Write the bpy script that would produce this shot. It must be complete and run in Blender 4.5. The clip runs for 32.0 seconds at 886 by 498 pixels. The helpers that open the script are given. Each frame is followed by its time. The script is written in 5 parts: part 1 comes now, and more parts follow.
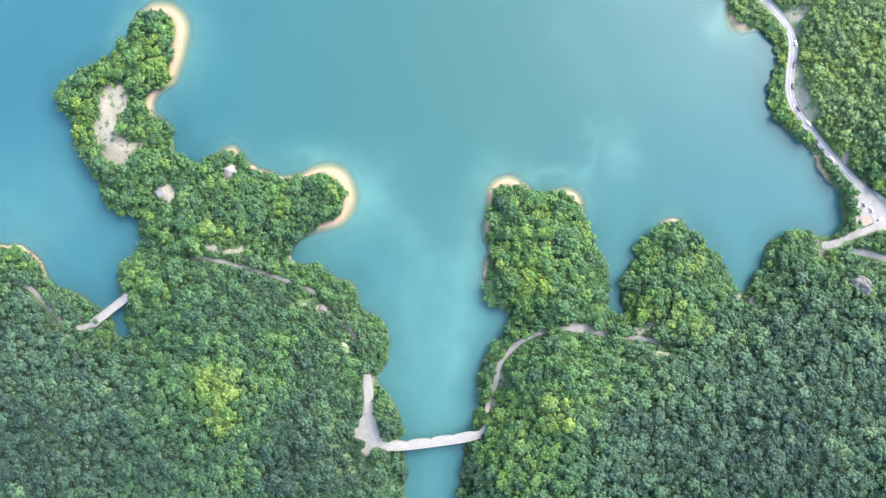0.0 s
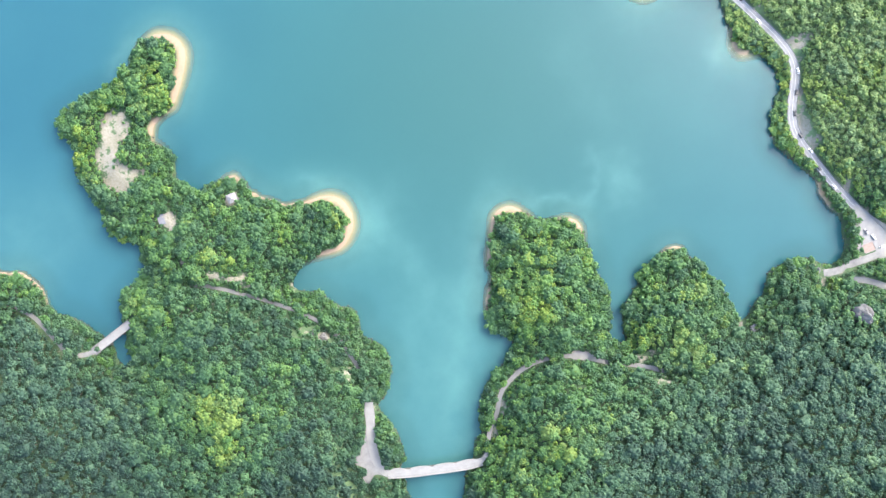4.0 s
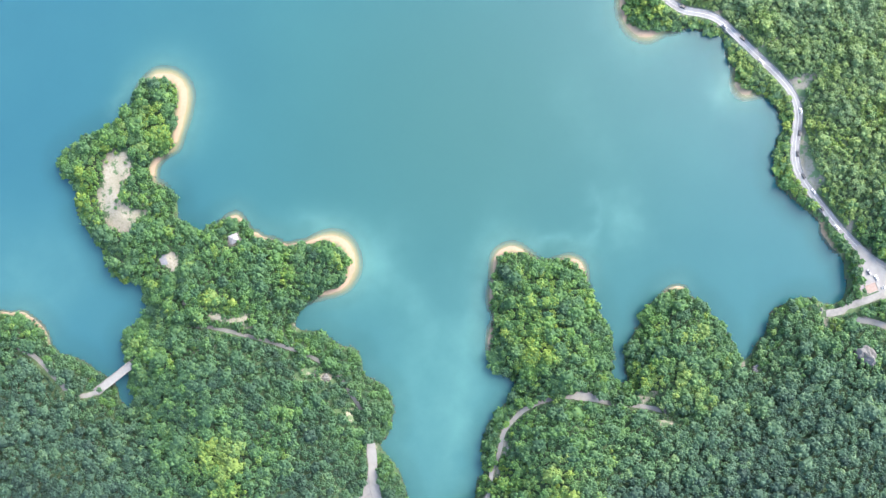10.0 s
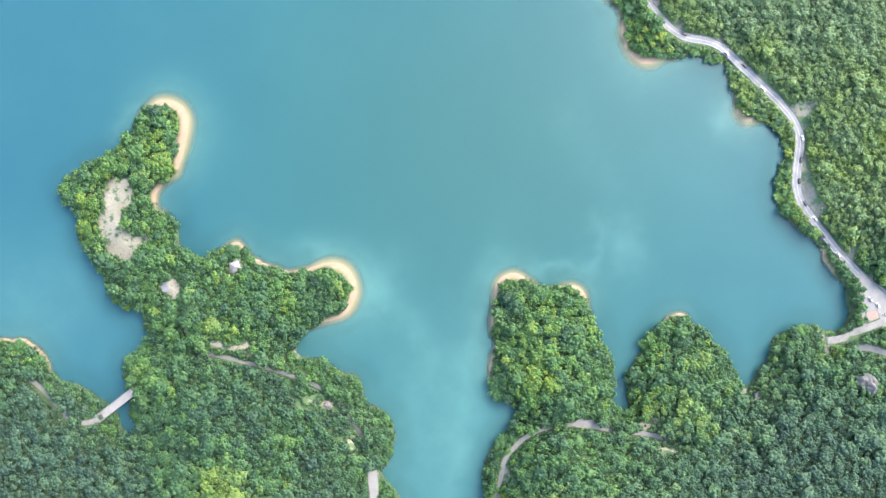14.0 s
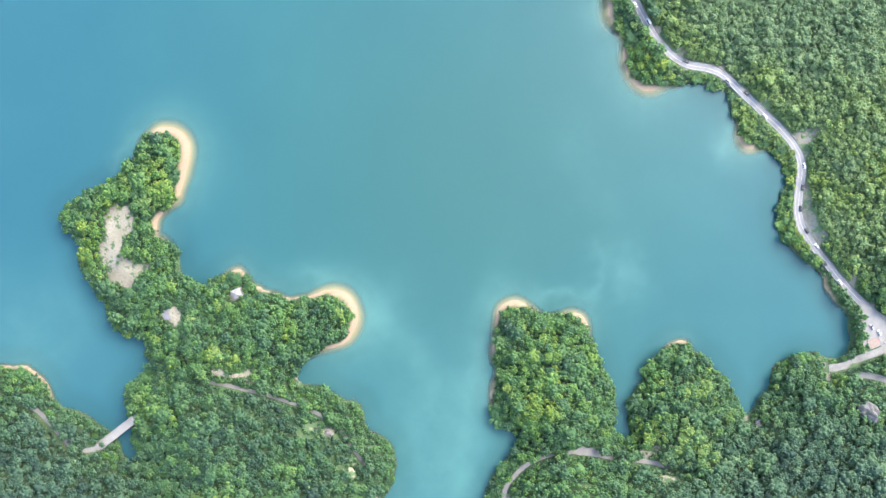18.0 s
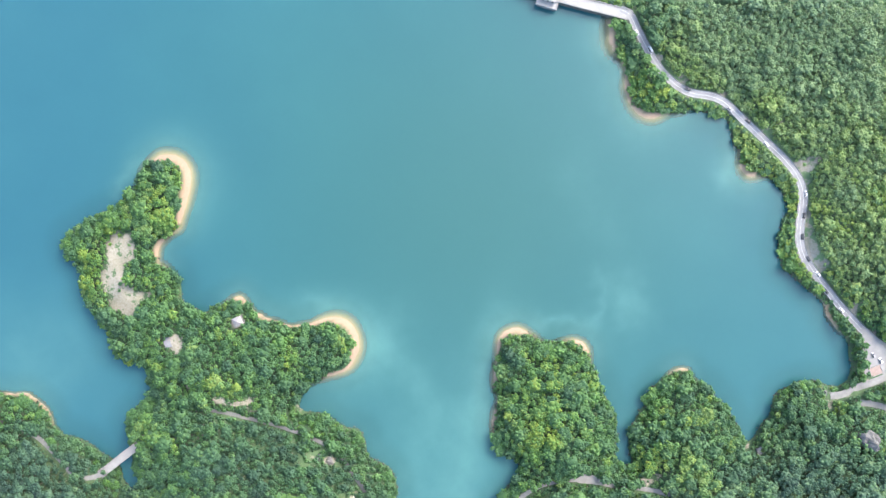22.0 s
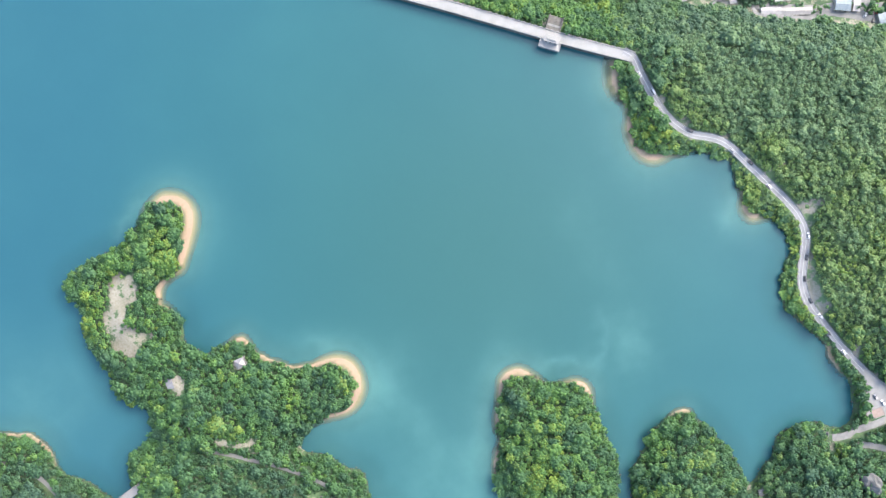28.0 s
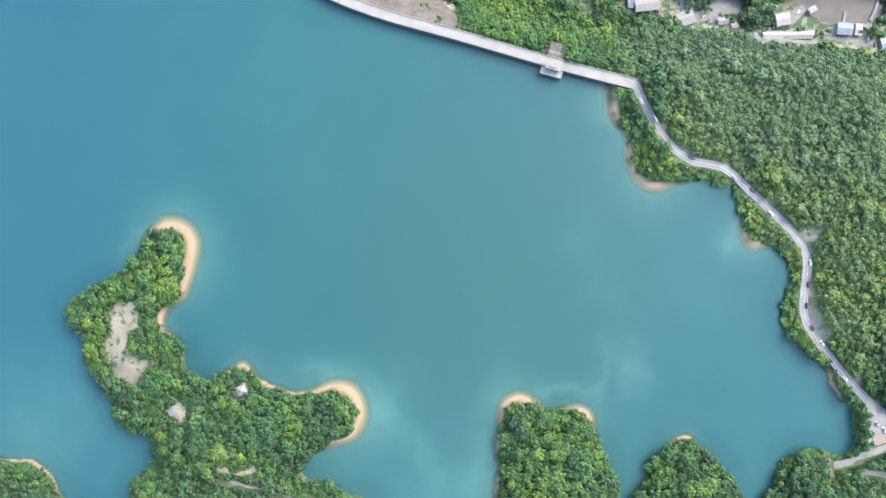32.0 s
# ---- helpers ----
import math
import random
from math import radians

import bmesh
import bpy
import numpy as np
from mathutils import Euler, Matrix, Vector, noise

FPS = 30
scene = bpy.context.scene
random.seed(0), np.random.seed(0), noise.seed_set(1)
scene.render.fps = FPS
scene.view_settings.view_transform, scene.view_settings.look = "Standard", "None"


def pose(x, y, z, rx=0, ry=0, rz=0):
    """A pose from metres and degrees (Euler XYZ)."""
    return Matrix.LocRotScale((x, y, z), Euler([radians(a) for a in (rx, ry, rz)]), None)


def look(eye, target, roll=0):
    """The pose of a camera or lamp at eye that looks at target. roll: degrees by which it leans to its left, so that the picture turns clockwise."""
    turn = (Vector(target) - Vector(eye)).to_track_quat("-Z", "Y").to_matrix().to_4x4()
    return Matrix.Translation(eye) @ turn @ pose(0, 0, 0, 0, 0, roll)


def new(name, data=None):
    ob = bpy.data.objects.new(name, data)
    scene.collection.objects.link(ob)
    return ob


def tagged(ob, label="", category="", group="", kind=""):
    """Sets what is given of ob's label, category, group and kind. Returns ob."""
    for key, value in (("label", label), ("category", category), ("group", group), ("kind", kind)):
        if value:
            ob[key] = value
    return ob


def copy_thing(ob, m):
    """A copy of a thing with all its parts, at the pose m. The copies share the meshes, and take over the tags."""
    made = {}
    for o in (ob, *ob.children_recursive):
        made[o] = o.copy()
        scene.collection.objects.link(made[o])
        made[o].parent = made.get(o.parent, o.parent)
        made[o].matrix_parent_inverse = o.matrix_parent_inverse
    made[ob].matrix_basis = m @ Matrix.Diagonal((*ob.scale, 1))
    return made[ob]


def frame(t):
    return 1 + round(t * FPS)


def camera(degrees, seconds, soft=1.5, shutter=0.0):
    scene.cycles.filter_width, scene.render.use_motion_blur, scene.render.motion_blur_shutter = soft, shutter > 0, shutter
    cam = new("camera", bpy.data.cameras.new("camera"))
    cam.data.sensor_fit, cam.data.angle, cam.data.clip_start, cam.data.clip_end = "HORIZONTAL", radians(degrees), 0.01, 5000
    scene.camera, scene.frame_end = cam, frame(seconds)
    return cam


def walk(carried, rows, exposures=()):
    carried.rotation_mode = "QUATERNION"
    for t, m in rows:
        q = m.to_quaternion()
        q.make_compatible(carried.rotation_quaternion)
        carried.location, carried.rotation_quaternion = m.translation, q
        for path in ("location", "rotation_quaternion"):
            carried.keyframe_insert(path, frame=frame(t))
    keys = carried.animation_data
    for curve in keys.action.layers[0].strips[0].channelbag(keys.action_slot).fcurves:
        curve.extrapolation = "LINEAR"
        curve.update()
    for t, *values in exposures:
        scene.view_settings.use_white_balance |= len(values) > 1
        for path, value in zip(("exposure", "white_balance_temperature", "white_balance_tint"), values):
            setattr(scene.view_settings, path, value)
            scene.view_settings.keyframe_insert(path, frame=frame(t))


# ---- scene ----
# The camera looks straight down from a drone that drifts slowly northwards over a forested reservoir.
cam = camera(70.0, 32.0, soft=1.4)
PATH = [
    (0.0, pose(0.00, 0.00, 481.46, -0.263, -0.114, -0.000)),
    (2.0, pose(-0.73, 10.77, 481.24, -0.312, -0.120, 0.009)),
    (4.0, pose(-1.41, 21.40, 481.02, -0.362, -0.125, 0.018)),
    (6.0, pose(-2.04, 31.95, 480.80, -0.412, -0.127, 0.028)),
    (8.0, pose(-2.63, 42.47, 480.58, -0.462, -0.129, 0.038)),
    (10.0, pose(-3.18, 52.99, 480.36, -0.512, -0.128, 0.049)),
    (12.0, pose(-3.70, 63.56, 480.15, -0.562, -0.126, 0.061)),
    (14.0, pose(-4.20, 74.19, 479.93, -0.613, -0.122, 0.073)),
    (16.0, pose(-4.67, 84.88, 479.71, -0.664, -0.117, 0.086)),
    (18.0, pose(-5.13, 95.65, 479.49, -0.715, -0.110, 0.099)),
    (20.0, pose(-5.58, 106.48, 479.27, -0.766, -0.101, 0.113)),
    (22.0, pose(-6.02, 117.34, 479.05, -0.817, -0.090, 0.128)),
    (24.0, pose(-6.46, 128.22, 478.83, -0.868, -0.078, 0.143)),
    (26.0, pose(-6.91, 139.06, 478.62, -0.920, -0.064, 0.158)),
    (28.0, pose(-7.37, 149.81, 478.40, -0.972, -0.049, 0.175)),
    (30.0, pose(-7.85, 160.42, 478.18, -1.024, -0.032, 0.192)),
    (32.0, pose(-8.34, 170.81, 477.96, -1.076, -0.013, 0.209)),
]
walk(cam, PATH, exposures=[(0.0, 2.65), (12.0, 2.57), (22.0, 2.49), (32.0, 2.26)])

# ---- light: overcast daylight, a broad veiled sun in the north-east ----
SUN_ELEVATION, SUN_HEADING = 42.0, 48.0  # degrees; heading clockwise from north
world = bpy.data.worlds.new("world")
scene.world = world
world.use_nodes = True
sky = world.node_tree.nodes.new("ShaderNodeTexSky")
sky.sky_type, sky.sun_disc = "NISHITA", False
sky.sun_elevation, sky.sun_rotation = radians(SUN_ELEVATION), radians(SUN_HEADING)
sky.air_density, sky.dust_density = 1.0, 3.6
background = world.node_tree.nodes["Background"]
world.node_tree.links.new(sky.outputs[0], background.inputs[0])
background.inputs[1].default_value = 0.15
sun_data = bpy.data.lights.new("sun", "SUN")
sun_data.energy, sun_data.angle, sun_data.color = 0.46, radians(26), (1.0, 0.91, 0.75)
sun = new("sun", sun_data)
sun.matrix_world = look((300 * math.sin(radians(SUN_HEADING)), 300 * math.cos(radians(SUN_HEADING)), 300 * math.tan(radians(SUN_ELEVATION))), (0, 0, 0))


# ---- materials ----
def material(name, rough=0.8, metal=0.0):
    mat = bpy.data.materials.new(name)
    mat.use_nodes = True
    bsdf = mat.node_tree.nodes["Principled BSDF"]
    bsdf.inputs["Roughness"].default_value = rough
    bsdf.inputs["Metallic"].default_value = metal
    return mat, mat.node_tree.nodes, mat.node_tree.links, bsdf


def noise_node(nodes, links, scale, detail=4.0, rough=0.6):
    coord = nodes.new("ShaderNodeTexCoord")
    tex = nodes.new("ShaderNodeTexNoise")
    tex.inputs["Scale"].default_value = scale
    tex.inputs["Detail"].default_value = detail
    tex.inputs["Roughness"].default_value = rough
    links.new(coord.outputs["Object"], tex.inputs["Vector"])
    return tex.outputs["Fac"]


def ramp_node(nodes, links, fac, stops):
    ramp = nodes.new("ShaderNodeValToRGB")
    while len(ramp.color_ramp.elements) < len(stops):
        ramp.color_ramp.elements.new(0.5)
    for el, (at, colour) in zip(ramp.color_ramp.elements, stops):
        el.position, el.color = at, (*colour, 1)
    links.new(fac, ramp.inputs[0])
    return ramp.outputs[0]


def maths(nodes, links, op, a, b, clamp=False):
    node = nodes.new("ShaderNodeMath")
    node.operation, node.use_clamp = op, clamp
    for slot, value in zip(node.inputs, (a, b)):
        if isinstance(value, (int, float)):
            slot.default_value = value
        else:
            links.new(value, slot)
    return node.outputs[0]


def mix_node(nodes, links, fac, a, b, blend="MIX"):
    node = nodes.new("ShaderNodeMix")
    node.data_type, node.blend_type = "RGBA", blend
    for slot, value in zip((node.inputs[0], node.inputs[6], node.inputs[7]), (fac, a, b)):
        if isinstance(value, (int, float)):
            slot.default_value = value
        elif isinstance(value, tuple):
            slot.default_value = (*value, 1)
        else:
            links.new(value, slot)
    return node.outputs[2]


def bump(nodes, links, bsdf, height, strength, distance):
    node = nodes.new("ShaderNodeBump")
    node.inputs["Strength"].default_value, node.inputs["Distance"].default_value = strength, distance
    links.new(height, node.inputs["Height"])
    links.new(node.outputs[0], bsdf.inputs["Normal"])


def attribute(nodes, name):
    node = nodes.new("ShaderNodeAttribute")
    node.attribute_name = name
    return node.outputs["Fac"]


def mottled(name, low, high, scale, rough=0.85, metal=0.0, fine=None, bump_size=0.02):
    """A surface between two colours, mottled at two scales, with fine relief."""
    mat, nodes, links, bsdf = material(name, rough, metal)
    broad = noise_node(nodes, links, scale)
    grain = noise_node(nodes, links, fine or scale * 9)
    both = maths(nodes, links, "ADD", maths(nodes, links, "MULTIPLY", broad, 0.65), maths(nodes, links, "MULTIPLY", grain, 0.35))
    links.new(ramp_node(nodes, links, both, ((0.36, low), (0.64, high))), bsdf.inputs["Base Color"])
    bump(nodes, links, bsdf, grain, 0.5, bump_size)
    return mat


FOLIAGE_STOPS = ((0.0, (0.045, 0.108, 0.066)), (0.25, (0.061, 0.144, 0.072)), (0.5, (0.085, 0.189, 0.073)), (0.75, (0.114, 0.241, 0.066)), (1.0, (0.217, 0.314, 0.063)))
# bluish leaf tones, which also carry the haze over the woods as colour
COOL_STOPS = ((0.0, (0.038, 0.079, 0.063)), (0.35, (0.061, 0.127, 0.089)), (0.7, (0.100, 0.189, 0.116)), (1.0, (0.164, 0.265, 0.133)))


def foliage(name, single):
    """Leaves; the tint runs from deep green to yellow-green, tree by tree and leaf clump by leaf clump."""
    mat, nodes, links, bsdf = material(name, 0.62)
    if single:
        info = nodes.new("ShaderNodeObjectInfo")
        tree = maths(nodes, links, "ADD", maths(nodes, links, "MULTIPLY", info.outputs["Random"], 0.5), 0.2)
    else:
        tree = attribute(nodes, "tint")
    island = nodes.new("ShaderNodeNewGeometry").outputs["Random Per Island"]
    clump = maths(nodes, links, "MULTIPLY", maths(nodes, links, "SUBTRACT", island, 0.45), 0.30)
    grain = maths(nodes, links, "MULTIPLY", maths(nodes, links, "SUBTRACT", noise_node(nodes, links, 0.8, 6.0, 0.7), 0.5), 0.55)
    tone = maths(nodes, links, "ADD", maths(nodes, links, "ADD", tree, clump), grain, True)
    warm = ramp_node(nodes, links, tone, FOLIAGE_STOPS)
    colour = warm if single else mix_node(nodes, links, attribute(nodes, "cool"), warm, ramp_node(nodes, links, tone, COOL_STOPS))
    links.new(colour, bsdf.inputs["Base Color"])
    bsdf.inputs["Specular IOR Level"].default_value = 0.35
    bump(nodes, links, bsdf, noise_node(nodes, links, 1.3, 5.0, 0.7), 0.7, 0.6)
    through_leaf = nodes.new("ShaderNodeBsdfTranslucent")
    links.new(mix_node(nodes, links, 1.0, colour, (1.0, 1.15, 0.7), "MULTIPLY"), through_leaf.inputs[0])
    mixer = nodes.new("ShaderNodeMixShader")
    mixer.inputs[0].default_value = 0.5
    links.new(bsdf.outputs[0], mixer.inputs[1])
    links.new(through_leaf.outputs[0], mixer.inputs[2])
    links.new(mixer.outputs[0], nodes["Material Output"].inputs["Surface"])
    return mat


MAT_LEAVES, MAT_TREE = foliage("leaves", False), foliage("tree_leaves", True)
MAT_BARK = mottled("bark", (0.06, 0.045, 0.035), (0.16, 0.13, 0.10), 2.0)
MAT_CONCRETE = mottled("concrete", (0.130, 0.132, 0.130), (0.20, 0.203, 0.200), 0.25, 0.85, fine=3.0)
MAT_PALE = mottled("pale_concrete", (0.165, 0.166, 0.160), (0.215, 0.216, 0.209), 0.2, 0.85, fine=2.5)
MAT_DAM = mottled("bleached_dam_concrete", (0.205, 0.204, 0.194), (0.255, 0.253, 0.242), 0.15, 0.85, fine=2.5)
MAT_STONE = mottled("dark_stone", (0.06, 0.058, 0.05), (0.13, 0.125, 0.11), 0.3, 0.9, fine=2.0)
MAT_ASPHALT = mottled("worn_asphalt", (0.155, 0.157, 0.16), (0.225, 0.228, 0.23), 0.15, 0.9, fine=4.0)
MAT_LANE = mottled("old_track", (0.14, 0.141, 0.136), (0.205, 0.206, 0.20), 0.2, 0.9, fine=3.0)
MAT_PAINT = mottled("road_paint", (0.36, 0.36, 0.35), (0.46, 0.46, 0.45), 0.8)
MAT_ROOF_WHITE = mottled("white_roof_sheet", (0.15, 0.15, 0.15), (0.205, 0.205, 0.203), 0.4, 0.5)
MAT_ROOF_GREY = mottled("grey_roof_sheet", (0.18, 0.18, 0.185), (0.28, 0.28, 0.28), 0.3, 0.6)
MAT_ROOF_BLUE = mottled("blue_roof_sheet", (0.085, 0.125, 0.16), (0.13, 0.18, 0.21), 0.4, 0.55)
MAT_ROOF_RED = mottled("red_tile", (0.19, 0.142, 0.12), (0.25, 0.195, 0.168), 0.5, 0.8)
MAT_ROOF_GREEN = mottled("yellow_green_roof", (0.18, 0.21, 0.08), (0.28, 0.27, 0.10), 0.5, 0.7)
MAT_WALL = mottled("rendered_wall", (0.28, 0.27, 0.25), (0.40, 0.38, 0.36), 0.5)
MAT_GLASS = mottled("dark_glass", (0.02, 0.025, 0.03), (0.04, 0.05, 0.06), 0.5, 0.12)
MAT_TYRE = mottled("tyre_rubber", (0.015, 0.015, 0.015), (0.03, 0.03, 0.03), 4.0)
MAT_CAR_WHITE = mottled("white_car_paint", (0.5, 0.5, 0.5), (0.6, 0.6, 0.6), 0.5, 0.3)
MAT_CAR_DARK = mottled("dark_car_paint", (0.02, 0.02, 0.025), (0.05, 0.05, 0.055), 0.5, 0.3)
MAT_CAR_GREY = mottled("grey_car_paint", (0.22, 0.22, 0.23), (0.32, 0.32, 0.33), 0.5, 0.3)
MAT_CAR_RED = mottled("red_car_paint", (0.30, 0.05, 0.04), (0.42, 0.09, 0.07), 0.5, 0.3)
MAT_ROCK = mottled("weathered_rock", (0.06, 0.06, 0.06), (0.14, 0.14, 0.135), 0.4, 0.95, fine=2.0, bump_size=0.15)


def ground_material():
    """Forest floor, with bare soil and beach sand where the ground carries them."""
    mat, nodes, links, bsdf = material("forest_ground", 0.95)
    broad, fine = noise_node(nodes, links, 0.06, 6.0), noise_node(nodes, links, 0.7, 6.0, 0.7)
    both = maths(nodes, links, "ADD", maths(nodes, links, "MULTIPLY", broad, 0.5), maths(nodes, links, "MULTIPLY", fine, 0.5))
    floor = ramp_node(nodes, links, both, ((0.35, (0.030, 0.060, 0.030)), (0.5, (0.046, 0.088, 0.038)), (0.65, (0.070, 0.118, 0.050))))
    # paler grass under the scrub, its dark gaps brightened by colour
    floor = mix_node(nodes, links, attribute(nodes, "grass"), floor, ramp_node(nodes, links, both, ((0.35, (0.070, 0.120, 0.058)), (0.65, (0.115, 0.185, 0.080)))))
    soil = ramp_node(nodes, links, both, ((0.3, (0.095, 0.105, 0.055)), (0.46, (0.165, 0.158, 0.120)), (0.62, (0.238, 0.226, 0.188))))
    sand = ramp_node(nodes, links, both, ((0.3, (0.24, 0.168, 0.115)), (0.7, (0.31, 0.228, 0.165))))
    bare = attribute(nodes, "bare")
    ragged = maths(nodes, links, "ADD", bare, maths(nodes, links, "MULTIPLY", maths(nodes, links, "MULTIPLY", maths(nodes, links, "SUBTRACT", fine, 0.5), 1.3), maths(nodes, links, "MULTIPLY", bare, 3.0, True)))
    tufts = maths(nodes, links, "MULTIPLY", maths(nodes, links, "SUBTRACT", noise_node(nodes, links, 0.16, 4.0), 0.5), 6.0)
    cover = maths(nodes, links, "MULTIPLY", maths(nodes, links, "SUBTRACT", maths(nodes, links, "SUBTRACT", ragged, maths(nodes, links, "MAXIMUM", tufts, -0.2)), 0.35), 2.5, True)
    ground_colour = mix_node(nodes, links, cover, floor, soil)
    links.new(mix_node(nodes, links, attribute(nodes, "sand"), ground_colour, sand), bsdf.inputs["Base Color"])
    bump(nodes, links, bsdf, fine, 0.6, 0.4)
    return mat


def water_material():
    """Turbid green-blue lake water: thin and clear at the edges, milky where silt drifts off the beaches."""
    mat, nodes, links, bsdf = material("lake_water", 0.05)
    bsdf.inputs["IOR"].default_value = 1.33
    out = nodes["Material Output"]
    drift = noise_node(nodes, links, 0.012, 3.0, 0.5)
    wisp = noise_node(nodes, links, 0.045, 5.0, 0.6)
    deep = ramp_node(nodes, links, drift, ((0.3, (0.0175, 0.077, 0.093)), (0.7, (0.022, 0.090, 0.103))))
    # bluer west and greener middle: reflection and vignette put into the water colour
    deep = mix_node(nodes, links, attribute(nodes, "blue"), deep, (0.015, 0.066, 0.104))
    deep = mix_node(nodes, links, attribute(nodes, "green"), deep, (0.0235, 0.079, 0.078))
    silt = attribute(nodes, "silt")
    cloud = maths(nodes, links, "MULTIPLY", silt, maths(nodes, links, "ADD", maths(nodes, links, "MULTIPLY", wisp, 1.2), 0.35), True)
    links.new(mix_node(nodes, links, cloud, deep, (0.062, 0.158, 0.151)), bsdf.inputs["Base Color"])
    ripple = noise_node(nodes, links, 0.8, 3.0)
    bump(nodes, links, bsdf, ripple, 0.15, 0.05)
    clear = nodes.new("ShaderNodeBsdfTransparent")
    clear.inputs[0].default_value = (0.87, 0.97, 0.85, 1)
    mixer = nodes.new("ShaderNodeMixShader")
    links.new(attribute(nodes, "body"), mixer.inputs[0])
    links.new(clear.outputs[0], mixer.inputs[1])
    links.new(bsdf.outputs[0], mixer.inputs[2])
    links.new(mixer.outputs[0], out.inputs["Surface"])
    return mat


MAT_GROUND, MAT_WATER = ground_material(), water_material()

# ---- plan of the reservoir, metres; the water lies at z = 0 ----
# shores, walked so that each run begins where the last one ends
SHORE_SW = [(-28, -210), (-28.7, -192.1), (-27.8, -182.7), (-27.4, -171.9), (-28.2, -162), (-30, -155.5), (-34.2, -148.2), (-29.9, -141.3),
    (-29.5, -136.1), (-31.7, -131.8), (-33.4, -125.3), (-36, -120.1), (-39.4, -114.9), (-43.7, -110.2), (-47.6, -105.4), (-50.6, -102), (-49.6, -98),
    (-46.9, -96.1), (-42.8, -91.2), (-41.5, -84.4), (-39.8, -77.1), (-39.8, -70.6), (-41.1, -65.4), (-42.8, -59.8), (-47.2, -54.6), (-52.3, -52),
    (-56.6, -50.3), (-60.9, -48.2), (-62.6, -44.8), (-63.5, -38.3), (-65.2, -31.8), (-67.8, -27.5), (-73, -25.3), (-78.1, -25.3), (-82.4, -23.2),
    (-86.7, -19.8), (-93.2, -16.7), (-98.7, -14.6), (-103.9, -13.7), (-108.2, -13.3), (-111.6, -12), (-115, -10.3)]
SHORE_HEAD = [(-115, -7.4), (-114.1, -4), (-111.6, 1.6), (-108.1, 5.9), (-101.7, 10.2), (-95.3, 12.7), (-88.9, 14.2), (-82.5, 15.9), (-77.3, 18.9),
    (-73, 24.1), (-69.6, 30.5), (-68.3, 36.9), (-69.2, 43.3), (-71.7, 49.7), (-75.6, 54.9), (-80.3, 57.8), (-86.7, 59.1), (-93.1, 58.3),
    (-100.4, 56.1), (-103.8, 54.4), (-109.7, 53), (-115.3, 52.6), (-120.4, 52.2), (-124.4, 52.8), (-126.9, 55.4), (-130, 55.7), (-135.7, 57),
    (-140.3, 58.4), (-143.3, 61.4), (-144.7, 60.9), (-148, 62.7), (-150.1, 65.7), (-153.1, 68.7), (-155.4, 72), (-158.8, 75.4), (-162.2, 73.7),
    (-166, 72.4), (-169.5, 69.2), (-175.9, 67.5), (-182.3, 64.9), (-184.5, 61.1), (-188.6, 60.5)]
SHORE_NW = [(-189.6, 62.7), (-193.9, 64.4), (-198.2, 67.4), (-202, 69.1), (-203.3, 74.7), (-203.3, 79.8), (-204.1, 85), (-205.4, 89.3), (-208, 92.7),
    (-211.9, 95.3), (-215.8, 97.7), (-220.5, 98.7), (-220.8, 101.2), (-220.6, 105.5), (-220.2, 110.7), (-217.1, 115.9), (-211.8, 120), (-207.5, 122.6),
    (-204.5, 125.2), (-203.4, 130.4), (-201.7, 135.6), (-199.9, 142), (-198.2, 148.4), (-196.1, 157), (-195.2, 165.5), (-196.9, 171.9), (-200.7, 177),
    (-205.8, 180.4), (-211.8, 181.7), (-218.6, 181.3), (-223.5, 177.5), (-226.9, 174.5), (-232, 170.2), (-233.8, 165.9), (-236.3, 161.2),
    (-238.9, 156.1), (-242.7, 151.9), (-246.1, 147.6), (-248.3, 144.2), (-252.5, 142.1)]
SHORE_FAR_W = [(-257.6, 140), (-263.2, 137), (-268.7, 134.4), (-273.9, 131.4), (-278.1, 127.2), (-282.4, 124.2), (-286.7, 122.9), (-289.3, 119.9),
    (-290.1, 115.6), (-291.4, 110), (-289.3, 104.9), (-285.8, 102), (-281.6, 99.3), (-279.1, 95.1), (-276.6, 91.3), (-276.6, 85.7), (-277, 81.5),
    (-278.3, 75.9), (-276.2, 71.6), (-271.9, 68.6), (-269.8, 65.2), (-266.8, 60.1), (-263.4, 53.7), (-261.3, 49.4), (-257.9, 46.4), (-257.1, 42.2),
    (-257.9, 37.9), (-254.9, 33.2), (-250.7, 30.2), (-247.3, 27.2), (-242.5, 24.7), (-237.5, 23.4), (-232.3, 23.4), (-228.1, 22.1), (-228.1, 17.5),
    (-229, 13.2), (-227.7, 7.6), (-225.2, 3.3), (-224.3, 0.4), (-227.3, -2.6), (-230.7, -6)]
